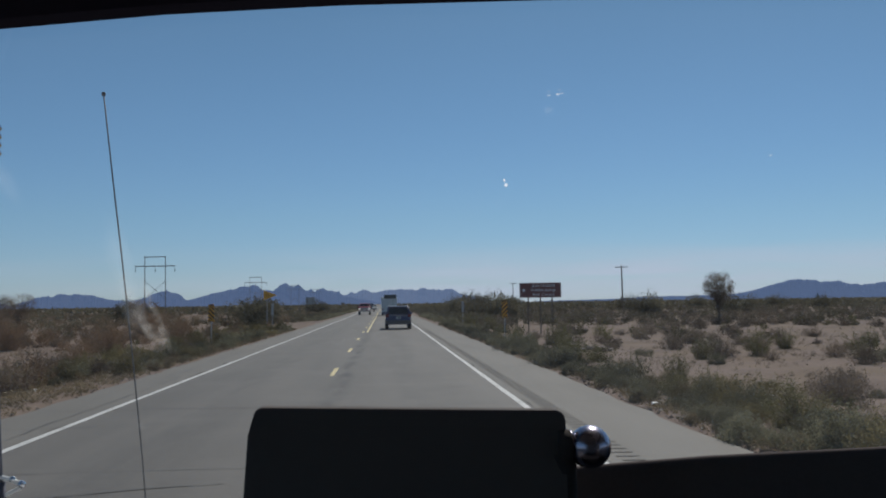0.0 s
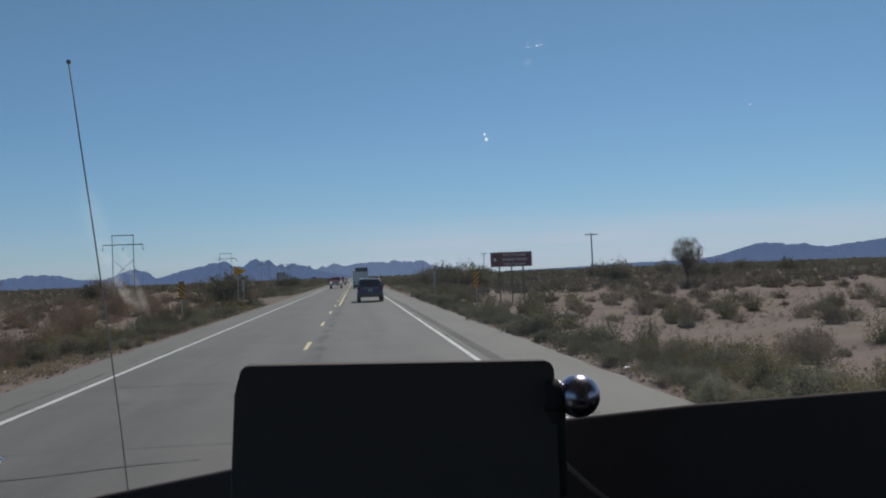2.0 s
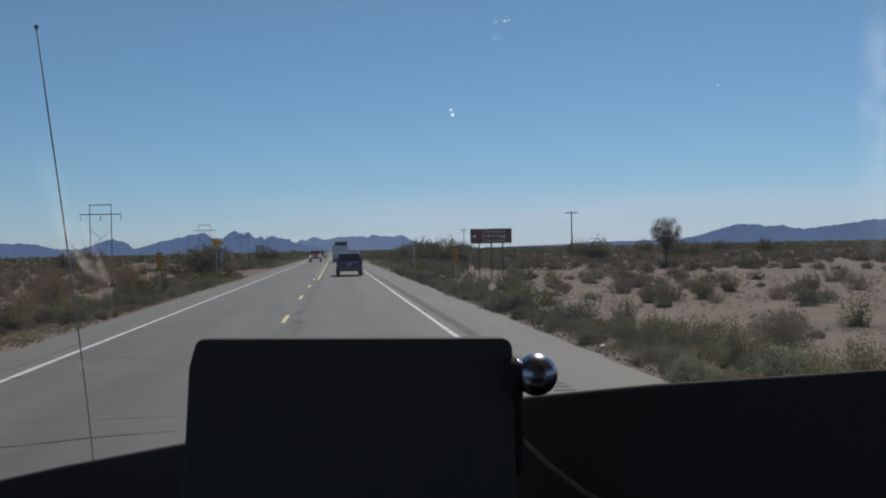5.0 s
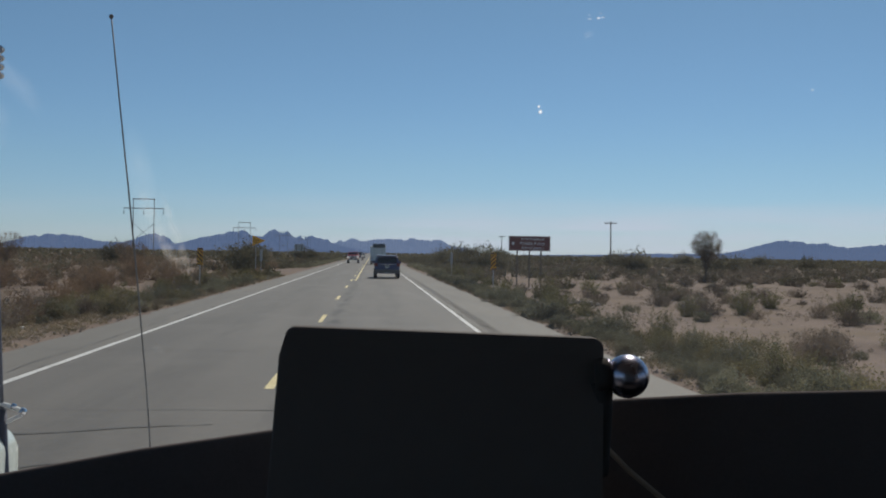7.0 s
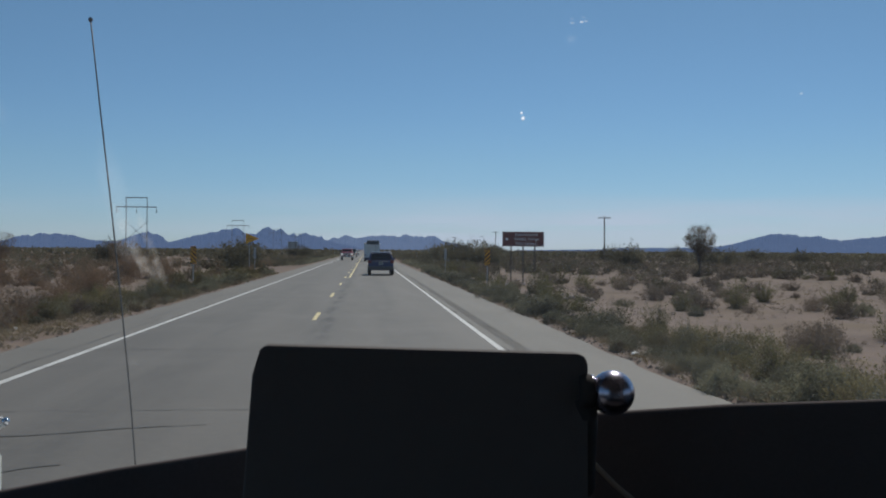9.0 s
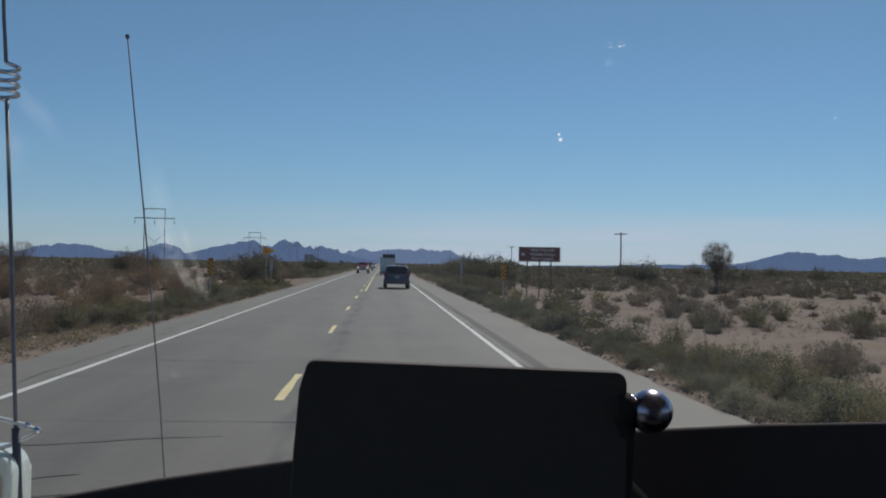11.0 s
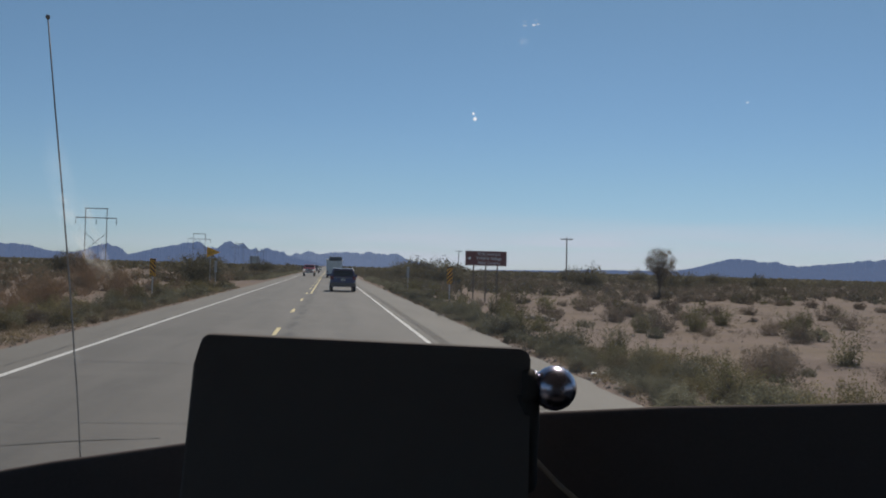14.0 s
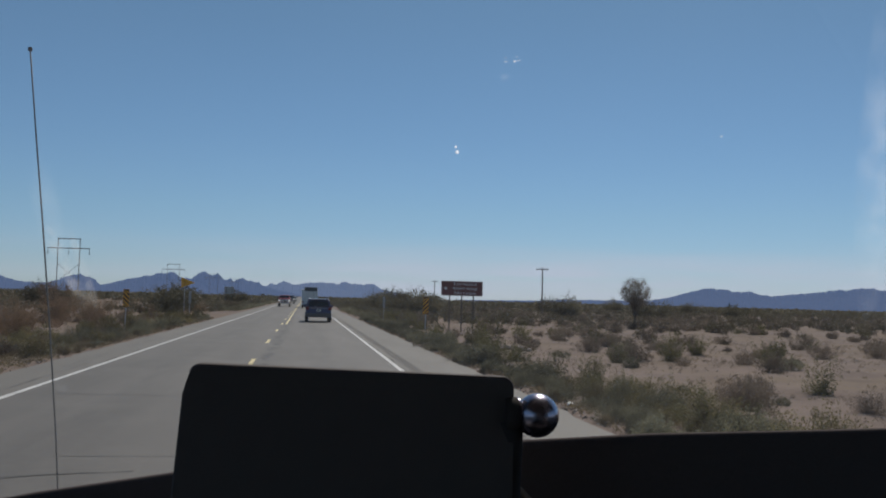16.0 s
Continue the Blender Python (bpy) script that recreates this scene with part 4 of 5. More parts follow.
def t_pole():
    root = empty("utility_pole", "weathered brown wooden utility pole with one crossarm", "utility pole", "utility poles beside the highway")
    h = 9.2
    part("post", tube_bm([(0, 0, -0.5), (0.08, 0, h)], [0.16, 0.11], 8), M["wood_pole"], root)
    part("crossarm", box_bm(-1.15, 1.3, -0.06, 0.06, h - 0.45, h - 0.3, 0.01), M["wood_pole"], root)
    for x in (-1.05, -0.45, 0.6, 1.2):
        part("insulator", lathe_bm([(h - 0.3, 0.05), (h - 0.2, 0.07), (h - 0.1, 0.03)], "z", 8, (x, 0, 0)), M["insulator"], root)
    return root


tower = h_frame()
TOWERS = [265, 470, 675, 880]
for i, y in enumerate(TOWERS):
    m = pose(-63, y, ground_height(-63, y), 0, 0, 2 * i - 3)
    if i == 0:
        tower.matrix_basis = m
    else:
        copy_thing(tower, m)
pole = t_pole()
POLES = [180, 335, 490, 645]
for i, y in enumerate(POLES):
    m = pose(46, y, ground_height(46, y), 0, -1.0 + 0.6 * i, 0)
    if i == 0:
        pole.matrix_basis = m
    else:
        copy_thing(pole, m)


# ---- signs ----
def text_bm(body, size):
    cu = bpy.data.curves.new("lettering", "FONT")
    cu.body, cu.size, cu.extrude, cu.align_x, cu.align_y = body, size, 0.002, "CENTER", "CENTER"
    ob = bpy.data.objects.new("lettering", cu)
    scene.collection.objects.link(ob)
    bpy.context.view_layer.update()
    me = bpy.data.meshes.new_from_object(ob.evaluated_get(bpy.context.evaluated_depsgraph_get()))
    bm = bmesh.new()
    bm.from_mesh(me)
    bpy.data.objects.remove(ob)
    bpy.data.curves.remove(cu)
    bpy.data.meshes.remove(me)
    bmesh.ops.rotate(bm, verts=bm.verts[:], cent=(0, 0, 0), matrix=Matrix.Rotation(radians(90), 3, "X"))
    return bm


def poly_prism(points, y0, y1):
    bm = bmesh.new()
    a = [bm.verts.new((x, y0, z)) for x, z in points]
    b = [bm.verts.new((x, y1, z)) for x, z in points]
    bm.faces.new(a)
    bm.faces.new(b[::-1])
    n = len(points)
    for i in range(n):
        bm.faces.new((a[i], b[i], b[(i + 1) % n], a[(i + 1) % n]))
    return bm


def refuge_sign(x, y):
    g = ground_height(x, y)
    root = empty("guide_sign", "brown guide sign with white lettering on three posts", "road sign", at=pose(x, y, 0, 0, 0, -4))
    z0, z1, w = 2.15, 3.2, 1.47
    part("sign_panel", box_bm(-w, w, -0.012, 0.012, z0, z1, 0.006), M["sign_brown"], root)
    for x0, x1, a, b in ((-w + 0.03, w - 0.03, z1 - 0.05, z1 - 0.03), (-w + 0.03, w - 0.03, z0 + 0.03, z0 + 0.05), (-w + 0.03, -w + 0.05, z0 + 0.05, z1 - 0.05), (w - 0.05, w - 0.03, z0 + 0.05, z1 - 0.05)):
        part("border", box_bm(x0, x1, -0.017, -0.0125, a, b), M["sign_white"], root)
    for body, zz, xx in (("Kofa National", z1 - 0.21, 0.22), ("Wildlife Refuge", z1 - 0.53, 0.22), ("Palm Canyon", z1 - 0.84, 0.22)):
        o = part("lettering", text_bm(body, 0.29), M["sign_white"], root)
        o.location = (xx, -0.016, zz)
    part("arrow", poly_prism([(-1.28, z1 - 0.53), (-1.16, z1 - 0.41), (-1.04, z1 - 0.53), (-1.16, z1 - 0.65)], -0.018, -0.0125), M["sign_white"], root)
    for px in (-0.86, 0.0, 0.82):
        part("post", box_bm(px - 0.045, px + 0.045, 0.014, 0.09, g - 0.4, z0 + 0.9, 0.006), M["wood_pole"], root)
    return root


def object_marker(x, y, down_left, label):
    g = ground_height(x, y)
    root = empty("object_marker", label, "road sign", "striped object markers at the culvert", at=pose(x, y, 0))
    w, z0, z1 = 0.15, 1.05, 1.97
    part("panel", box_bm(-w, w, -0.004, 0.004, z0, z1, 0.003), M["sign_yellow"], root)
    s = 1 if down_left else -1
    for k in range(-1, 5):
        zb = z0 + 0.22 * k
        pts = [(-w, zb - s * w + 0.06), (w, zb + s * w + 0.06), (w, zb + s * w + 0.17), (-w, zb - s * w + 0.17)]
        pts = [(px, min(max(pz, z0 + 0.01), z1 - 0.01)) for px, pz in pts]
        if max(p[1] for p in pts) - min(p[1] for p in pts) > 0.04:
            part("stripe", poly_prism([(px * 0.96, pz) for px, pz in pts], -0.008, -0.0045), M["sign_black"], root)
    part("post", box_bm(-0.025, 0.025, 0.006, 0.04, g - 0.3, z1 - 0.1, 0.004), M["steel"], root)
    return root


def marker_back(x, y):
    g = ground_height(x, y)
    root = empty("turned_object_marker", "pale grey bare back of an object marker panel", "road sign", "marker panels facing away", at=pose(x, y, 0))
    part("panel", box_bm(-0.1, 0.1, -0.004, 0.004, 1.05, 1.97, 0.003), M["sign_back"], root)
    part("post", box_bm(-0.025, 0.025, -0.04, -0.006, g - 0.3, 1.9, 0.004), M["steel"], root)


def pennant(x, y):
    g = ground_height(x, y)
    root = empty("pennant_sign", "orange-yellow pennant-shaped no-passing sign on a post", "road sign", at=pose(x, y, 0, 0, 0, 3))
    part("panel", poly_prism([(-0.3, 2.3), (0.85, 2.76), (-0.3, 3.22)], -0.004, 0.004), M["sign_orange"], root)
    for body, zz, xx in (("NO", 2.93, -0.08), ("PASSING", 2.76, 0.06), ("ZONE", 2.59, -0.06)):
        o = part("lettering", text_bm(body, 0.15), M["sign_black"], root)
        o.location = (xx, -0.007, zz)
    part("post", box_bm(-0.03, 0.03, 0.006, 0.05, g - 0.3, 3.1, 0.004), M["steel"], root)


def sign_back(x, y):
    g = ground_height(x, y)
    root = empty("turned_road_sign", "bare grey back of a rectangular road sign on two posts", "road sign", at=pose(x, y, 0, 0, 0, 4))
    part("panel", box_bm(-0.6, 0.6, -0.004, 0.004, 1.9, 2.8, 0.003), M["sign_back"], root)
    for px in (-0.35, 0.35):
        part("post", box_bm(px - 0.035, px + 0.035, -0.06, -0.006, g - 0.3, 2.75, 0.004), M["wood_pole"], root)


def saguaro(x, y):
    root = empty("saguaro_cactus", "single dark green saguaro cactus far out on the plain", "cactus", at=pose(x, y, ground_height(x, y)))
    part("trunk", tube_bm([(0, 0, -0.2), (0, 0, 2.0), (0.03, 0, 3.9), (0.03, 0, 4.2)], [0.26, 0.3, 0.24, 0.08], 12), M["cactus"], root, smooth=True)
    for sgn, z0, z1 in ((1, 1.6, 3.0), (-1, 2.0, 3.2)):
        part("arm", tube_bm([(0.1 * sgn, 0, z0), (0.5 * sgn, 0, z0 + 0.05), (0.68 * sgn, 0, z0 + 0.3), (0.7 * sgn, 0, z1), (0.7 * sgn, 0, z1 + 0.15)], [0.15, 0.17, 0.18, 0.15, 0.05], 10), M["cactus"], root, smooth=True)


def rock_pile(x, y):
    root = empty("rock_pile", "small heap of dark culvert rocks in the roadside scrub", "rocks", at=pose(x, y, ground_height(x, y)))
    r = np.random.default_rng(3)
    for i in range(26):
        bm = bmesh.new()
        bmesh.ops.create_icosphere(bm, subdivisions=1, radius=1.0)
        for v in bm.verts:
            v.co *= 0.8 + 0.4 * r.random()
        sx = 0.09 + 0.1 * r.random()
        px, py = 1.1 * (r.random() * 2 - 1), 0.5 * (r.random() * 2 - 1)
        bmesh.ops.transform(bm, matrix=pose(px, py, 0.05 + 0.14 * r.random() * (1 - abs(px)), 90 * r.random(), 0, 360 * r.random()) @ Matrix.Diagonal((sx, sx * 0.8, sx * 0.65, 1)), verts=bm.verts[:])
        part("rock", bm, M["gravel"], root)


sign_back(-9.6, 124)
saguaro(160, 340)
rock_pile(8.6, 40)
refuge_sign(11.0, 66)
object_marker(6.4, 50, True, "yellow and black diagonally striped object marker on post")
object_marker(-9.0, 50, False, "yellow and black diagonally striped object marker on post")
marker_back(6.5, 78)
marker_back(-9.1, 78)
pennant(-10.4, 85)


# ---- vehicles ----
def wheel(parent, x, y, r, w):
    s = 1 if x > 0 else -1
    tyre = part("wheel", lathe_bm([(-w / 2, r * 0.62), (-w / 2, r * 0.93), (-w * 0.35, r), (w * 0.35, r), (w / 2, r * 0.93), (w / 2, r * 0.62)], "x", 20, (x, y, r)), M["rubber"], parent, smooth=False)
    part("rim", lathe_bm([(-0.02, r * 0.61), (0.02, r * 0.61), (0.03, r * 0.5), (0.015, r * 0.2), (0.03, r * 0.12)] if s > 0 else [(0.02, r * 0.61), (-0.02, r * 0.61), (-0.03, r * 0.5), (-0.015, r * 0.2), (-0.03, r * 0.12)], "x", 16, (x + s * w * 0.5, y, r)), M["steel"], tyre)


def mirror_pair(root, paint, hw, y, z, size):
    for s in (-1, 1):
        part("side_mirror", box_bm(min(s * (hw - 0.04), s * (hw + size)), max(s * (hw - 0.04), s * (hw + size)), y - 0.06, y + 0.08, z, z + size * 0.95, 0.03), paint, root)


def suv(at, paint, label, group=""):
    """A mid-size SUV; its tail is at -y."""
    root = empty("suv", label, "car", group, at=at)
    body = [(-2.3, 0.36), (-2.34, 0.62), (-2.28, 1.02), (-2.2, 1.08), (0.95, 1.06), (2.05, 0.96), (2.32, 0.75), (2.3, 0.36)]
    part("body", side_bm(body, lambda y, z: 0.94 - 0.05 * (z < 0.5) - 0.08 * max(0, abs(y) - 1.9), 0.06, 2), paint, root, smooth=False)
    part("cabin", side_bm([(-2.2, 1.07), (-2.02, 1.52), (-1.85, 1.66), (-0.2, 1.70), (0.45, 1.58), (1.15, 1.05)], lambda y, z: 0.90 - 0.26 * max(0, z - 1.06), 0.05, 2), paint, root)
    part("rear_window", side_bm([(-2.205, 1.12), (-2.225, 1.13), (-2.065, 1.53), (-2.045, 1.52)], lambda y, z: 0.74 - 0.2 * (z - 1.1)), M["car_glass"], root)
    part("windscreen", side_bm([(0.52, 1.56), (0.54, 1.575), (1.12, 1.1), (1.1, 1.09)], lambda y, z: 0.78 - 0.25 * (z - 1.1)), M["car_glass"], root)
    for s in (-1, 1):
        bm = bmesh.new()
        q = [bm.verts.new((s * (0.905 - 0.26 * (z - 1.06)), y, z)) for y, z in ((-1.95, 1.14), (-1.8, 1.55), (0.25, 1.57), (0.8, 1.14))]
        q2 = [bm.verts.new((v.co.x - s * 0.02, v.co.y, v.co.z)) for v in q]
        bm.faces.new(q)
        bm.faces.new(q2[::-1])
        for i in range(4):
            bm.faces.new((q[i], q[(i + 1) % 4], q2[(i + 1) % 4], q2[i]))
        part("side_window", bm, M["car_glass"], root)
        part("tail_light", box_bm(min(s * 0.68, s * 0.93), max(s * 0.68, s * 0.93), -2.36, -2.2, 0.88, 1.12, 0.03), M["tail_red"], root, "red tail light")
        part("roof_rail", tube_bm([(s * 0.66, -1.7, 1.66), (s * 0.66, -1.6, 1.74), (s * 0.66, -0.3, 1.76), (s * 0.66, -0.1, 1.68)], [0.02] * 4, 6), M["steel"], root)
        part("headlight", box_bm(min(s * 0.6, s * 0.92), max(s * 0.6, s * 0.92), 2.14, 2.34, 0.72, 0.88, 0.03), M["headlamp"], root)
    mirror_pair(root, paint, 0.9, 0.85, 1.05, 0.2)
    part("bumper", box_bm(-0.9, 0.9, -2.42, -2.2, 0.4, 0.66, 0.05), M["black_plastic"], root, "dark plastic rear bumper")
    part("front_grille", box_bm(-0.55, 0.55, 2.26, 2.37, 0.5, 0.72, 0.02), M["black_plastic"], root)
    part("number_plate", box_bm(-0.16, 0.16, -2.385, -2.3, 0.78, 0.93, 0.006), M["plate"], root, "pale number plate")
    part("plate_bar", box_bm(-0.11, 0.11, -2.39, -2.386, 0.83, 0.88), M["sign_black"], root)
    part("spoiler", box_bm(-0.66, 0.66, -2.16, -1.85, 1.6, 1.66, 0.02), paint, root)
    part("trim_strip", box_bm(-0.5, 0.5, -2.37, -2.3, 1.0, 1.03, 0.005), M["chrome"], root)
    for x in (-0.82, 0.82):
        for y in (-1.35, 1.42):
            wheel(root, x, y, 0.36, 0.24)
    return root


def pickup(at, paint, label, group=""):
    """A full-size pickup truck; its nose is at -y."""
    root = empty("pickup_truck", label, "pickup truck", group, at=at)
    part("body", side_bm([(-2.85, 0.55), (-2.9, 0.75), (-2.86, 1.18), (-2.72, 1.28), (-1.35, 1.36), (-1.3, 1.34), (3.0, 1.32), (3.05, 1.3), (3.05, 0.62)], lambda y, z: 1.0 - 0.05 * (z < 0.7), 0.06, 2), paint, root)
    part("cabin", side_bm([(-1.42, 1.34), (-0.72, 1.88), (-0.5, 1.95), (1.0, 1.94), (1.2, 1.86), (1.32, 1.33)], lambda y, z: 0.95 - 0.25 * max(0, z - 1.34), 0.06, 2), paint, root)
    part("windscreen", side_bm([(-1.34, 1.37), (-1.36, 1.385), (-0.76, 1.855), (-0.74, 1.84)], lambda y, z: 0.84 - 0.25 * (z - 1.36)), M["car_glass"], root)
    for s in (-1, 1):
        for y0, y1, b0 in ((-1.05, -0.05, -0.62), (0.05, 1.05, 0.05)):
            bm = bmesh.new()
            q = [bm.verts.new((s * (0.955 - 0.25 * (z - 1.34)), y, z)) for y, z in ((y0, 1.4), (b0, 1.82), (y1 - 0.03, 1.82), (y1, 1.4))]
            q2 = [bm.verts.new((v.co.x - s * 0.02, v.co.y, v.co.z)) for v in q]
            bm.faces.new(q)
            bm.faces.new(q2[::-1])
            for i in range(4):
                bm.faces.new((q[i], q[(i + 1) % 4], q2[(i + 1) % 4], q2[i]))
            part("side_window", bm, M["car_glass"], root)
        part("headlight", box_bm(min(s * 0.66, s * 0.98), max(s * 0.66, s * 0.98), -2.94, -2.75, 0.86, 1.16, 0.03), M["headlamp"], root, "clear headlight")
        part("turn_light", box_bm(min(s * 0.88, s * 0.985), max(s * 0.88, s * 0.985), -2.945, -2.8, 0.78, 0.85, 0.01), M["amber"], root)
        part("side_mirror", box_bm(min(s * 1.02, s * 1.28), max(s * 1.02, s * 1.28), -1.12, -0.98, 1.36, 1.68, 0.04), M["black_plastic"], root, "black towing mirror")
        part("mirror_arm", box_bm(min(s * 0.9, s * 1.06), max(s * 0.9, s * 1.06), -1.07, -1.02, 1.42, 1.48, 0.01), M["black_plastic"], root)
        part("tail_light", box_bm(min(s * 0.86, s * 1.01), max(s * 0.86, s * 1.01), 2.98, 3.08, 0.95, 1.28, 0.02), M["tail_red"], root)
    part("grille_frame", box_bm(-0.64, 0.64, -2.95, -2.8, 0.8, 1.2, 0.05), M["chrome"], root, "chrome grille surround")
    part("grille_mesh", box_bm(-0.58, 0.58, -2.965, -2.9, 0.86, 0.96, 0.01), M["black_plastic"], root)
    part("grille_mesh", box_bm(-0.58, 0.58, -2.965, -2.9, 1.04, 1.14, 0.01), M["black_plastic"], root)
    part("badge", lathe_bm([(-2.99, 0.001), (-2.985, 0.07), (-2.95, 0.08)], "y", 14, (0, 0, 1.0)), M["car_glass"], root)
    part("front_bumper", box_bm(-1.0, 1.0, -3.05, -2.8, 0.52, 0.76, 0.06), M["chrome"], root, "chrome front bumper")
    part("air_intake", box_bm(-0.45, 0.45, -3.06, -3.0, 0.56, 0.66, 0.01), M["black_plastic"], root)
    part("number_plate", box_bm(-0.16, 0.16, -3.075, -3.04, 0.6, 0.74, 0.006), M["plate"], root)
    for s in (-1, 1):
        part("door_handle", box_bm(min(s * 0.99, s * 1.03), max(s * 0.99, s * 1.03), -0.25, -0.05, 1.17, 1.21, 0.01), M["chrome"], root)
    for x in (-0.87, 0.87):
        for y in (-1.9, 1.95):
            wheel(root, x, y, 0.42, 0.28)
    return root


def travel_trailer(at):
    root = empty("travel_trailer", "pale grey boxy travel trailer with a dark upper rear panel", "trailer", at=at)
    part("body", side_bm([(-3.2, 0.55), (-3.25, 1.2), (-3.22, 2.75), (-3.05, 2.9), (3.0, 2.9), (3.3, 2.5), (3.3, 0.6)], lambda y, z: 1.2, 0.08, 3), M["trailer_grey"], root)
    part("rear_cap", box_bm(-0.8, 1.12, -3.34, -3.0, 2.62, 3.24, 0.05), M["trailer_dark"], root, "dark upper rear panel")
    part("rear_panel", box_bm(-0.95, 0.95, -3.275, -3.2, 1.1, 2.4, 0.05), M["white_body"], root, "paler rear panel")
    part("ladder", box_bm(0.55, 0.6, -3.33, -3.28, 0.8, 2.5, 0.01), M["steel"], root)
    part("bumper", box_bm(-1.15, 1.15, -3.42, -3.15, 0.5, 0.62, 0.02), M["steel"], root)
    for s in (-1, 1):
        part("tail_light", box_bm(min(s * 0.9, s * 1.1), max(s * 0.9, s * 1.1), -3.28, -3.2, 0.85, 1.05, 0.015), M["tail_red"], root)
        part("side_awning", tube_bm([(s * 1.25, -2.4, 2.7), (s * 1.25, 2.2, 2.7)], [0.06, 0.06], 8), M["white_body"], root)
    part("roof_vent", box_bm(-0.25, 0.25, -1.2, -0.6, 2.88, 3.05, 0.03), M["white_body"], root)
    for x in (-1.05, 1.05):
        for y in (-1.6, -0.75):
            wheel(root, x, y, 0.34, 0.22)
    return root


suv(pose(1.02, 70.5, 0.0), M["suv_paint"], "dark blue-grey SUV driving ahead, seen from behind")
travel_trailer(pose(0.8, 150, 0.0))
pickup(pose(-3.3, 162, 0.0), M["red_paint"], "red full-size pickup truck with chrome grille, oncoming")
pickup(pose(-3.25, 225, 0.0), M["grey_paint"], "dark grey full-size pickup truck, oncoming far off")
suv(pose(-3.2, 290, 0.0, 0, 0, 180), M["silver_paint"], "silver SUV, oncoming far down the road")


# ---- the motorhome's cab ----
home = empty("motorhome", "motorhome cab with black dashboard and large windscreen", "motorhome")


def curve_y(x):
    """The windscreen bows forward in the middle."""
    return -0.05 * ((x - 0.45) / 1.1) ** 2


def glass_point(x, z):
    return Vector((x, 1.045 - 0.5 * z + curve_y(x), EYE + z))


DASH = [(-0.72, -0.315), (-0.55, -0.268), (-0.387, -0.238), (-0.257, -0.214), (-0.135, -0.196), (0.03, -0.179), (0.2, -0.165), (0.325, -0.158), (0.483, -0.154), (0.65, -0.149), (1.0, -0.15), (1.6, -0.17)]
bm = bmesh.new()
rings = []
for x, z in DASH:
    prof = [(1.12, z - 0.14), (1.02, z - 0.035), (0.975, z - 0.008), (0.952, z - 0.001), (0.943, z), (0.9405, z - 0.0008), (0.939, z - 0.003), (0.938, z - 0.008), (0.932, z - 0.06), (0.915, z - 0.16), (0.89, z - 0.32), (0.92, z - 0.6)]
    rings.append([bm.verts.new((x, y, EYE + zz)) for y, zz in prof])
for a, b in zip(rings, rings[1:]):
    for i in range(len(a) - 1):
        bm.faces.new((a[i], a[i + 1], b[i + 1], b[i]))
part("dashboard", bm, M["dash_vinyl"], home, "matte black vinyl dashboard", smooth=True)

HEAD = [(-0.72, 0.13), (-0.62, 0.195), (-0.5, 0.234), (-0.363, 0.2585), (-0.203, 0.2745), (-0.041, 0.285), (0.2, 0.294), (0.6, 0.30), (1.2, 0.28), (1.6, 0.16)]
bm = bmesh.new()
rings = []
for x, z in HEAD:
    p = glass_point(x, z)
    rings.append([bm.verts.new(v) for v in (p, p + Vector((0, -0.012, 0.006)), p + Vector((0, -0.03, 0.04)), p + Vector((0, -0.12, 0.30)), p + Vector((0, 0.06, 0.30)), p + Vector((0, 0.03, 0.02)))])
for a, b in zip(rings, rings[1:]):
    for i in range(6):
        bm.faces.new((a[i], a[(i + 1) % 6], b[(i + 1) % 6], b[i]))
part("windscreen_header", bm, M["lining"], home, "dark upper windscreen surround")
for x0, x1 in ((-0.85, -0.71), (1.6, 1.74)):
    bm = bmesh.new()
    lo, hi = glass_point((x0 + x1) / 2, -0.5), glass_point((x0 + x1) / 2, 0.46)
    tube_bm([lo, hi], [0.09, 0.09], 10, bm)
    part("windscreen_pillar", bm, M["lining"], home)
part("roof", box_bm(-0.9, 1.8, -1.4, 0.86, EYE + 0.5, EYE + 0.56, 0.02), M["cab_trim"], home)
part("cab_floor", box_bm(-0.9, 1.8, -1.4, 1.1, EYE - 1.15, EYE - 1.1), M["carpet"], home, "dark carpeted cab floor")
part("rear_wall", box_bm(-0.9, 1.8, -1.46, -1.4, EYE - 1.15, EYE + 0.56), M["cab_trim"], home)
for x0, x1 in ((-0.96, -0.9), (1.8, 1.86)):
    part("cab_side", box_bm(x0, x1, -1.4, 1.1, EYE - 1.15, EYE - 0.2, 0.01), M["white_body"], home)
    part("side_post", box_bm(x0, x1, -1.4, -1.1, EYE - 0.2, EYE + 0.56, 0.01), M["white_body"], home)
    part("window_rail", box_bm(x0, x1, -1.1, 0.86, EYE + 0.42, EYE + 0.56, 0.01), M["white_body"], home)
part("front_wall", box_bm(-0.9, 1.8, 1.13, 1.2, EYE - 1.5, EYE - 0.34, 0.02), M["white_body"], home)
part("hood", side_bm([(1.2, EYE - 1.5), (1.2, EYE - 0.7), (1.3, EYE - 0.68), (2.0, EYE - 0.76), (2.25, EYE - 0.85), (2.3, EYE - 1.5)], lambda y, z: 0.98, 0.06, 3), M["white_body"], home).location = (0.45, 0, 0)
for x in (-0.35, 1.25):
    wheel(home, x, 1.75, 0.39, 0.24)
for x in (-0.35, 1.25):
    wheel(home, x, -1.0, 0.39, 0.24)
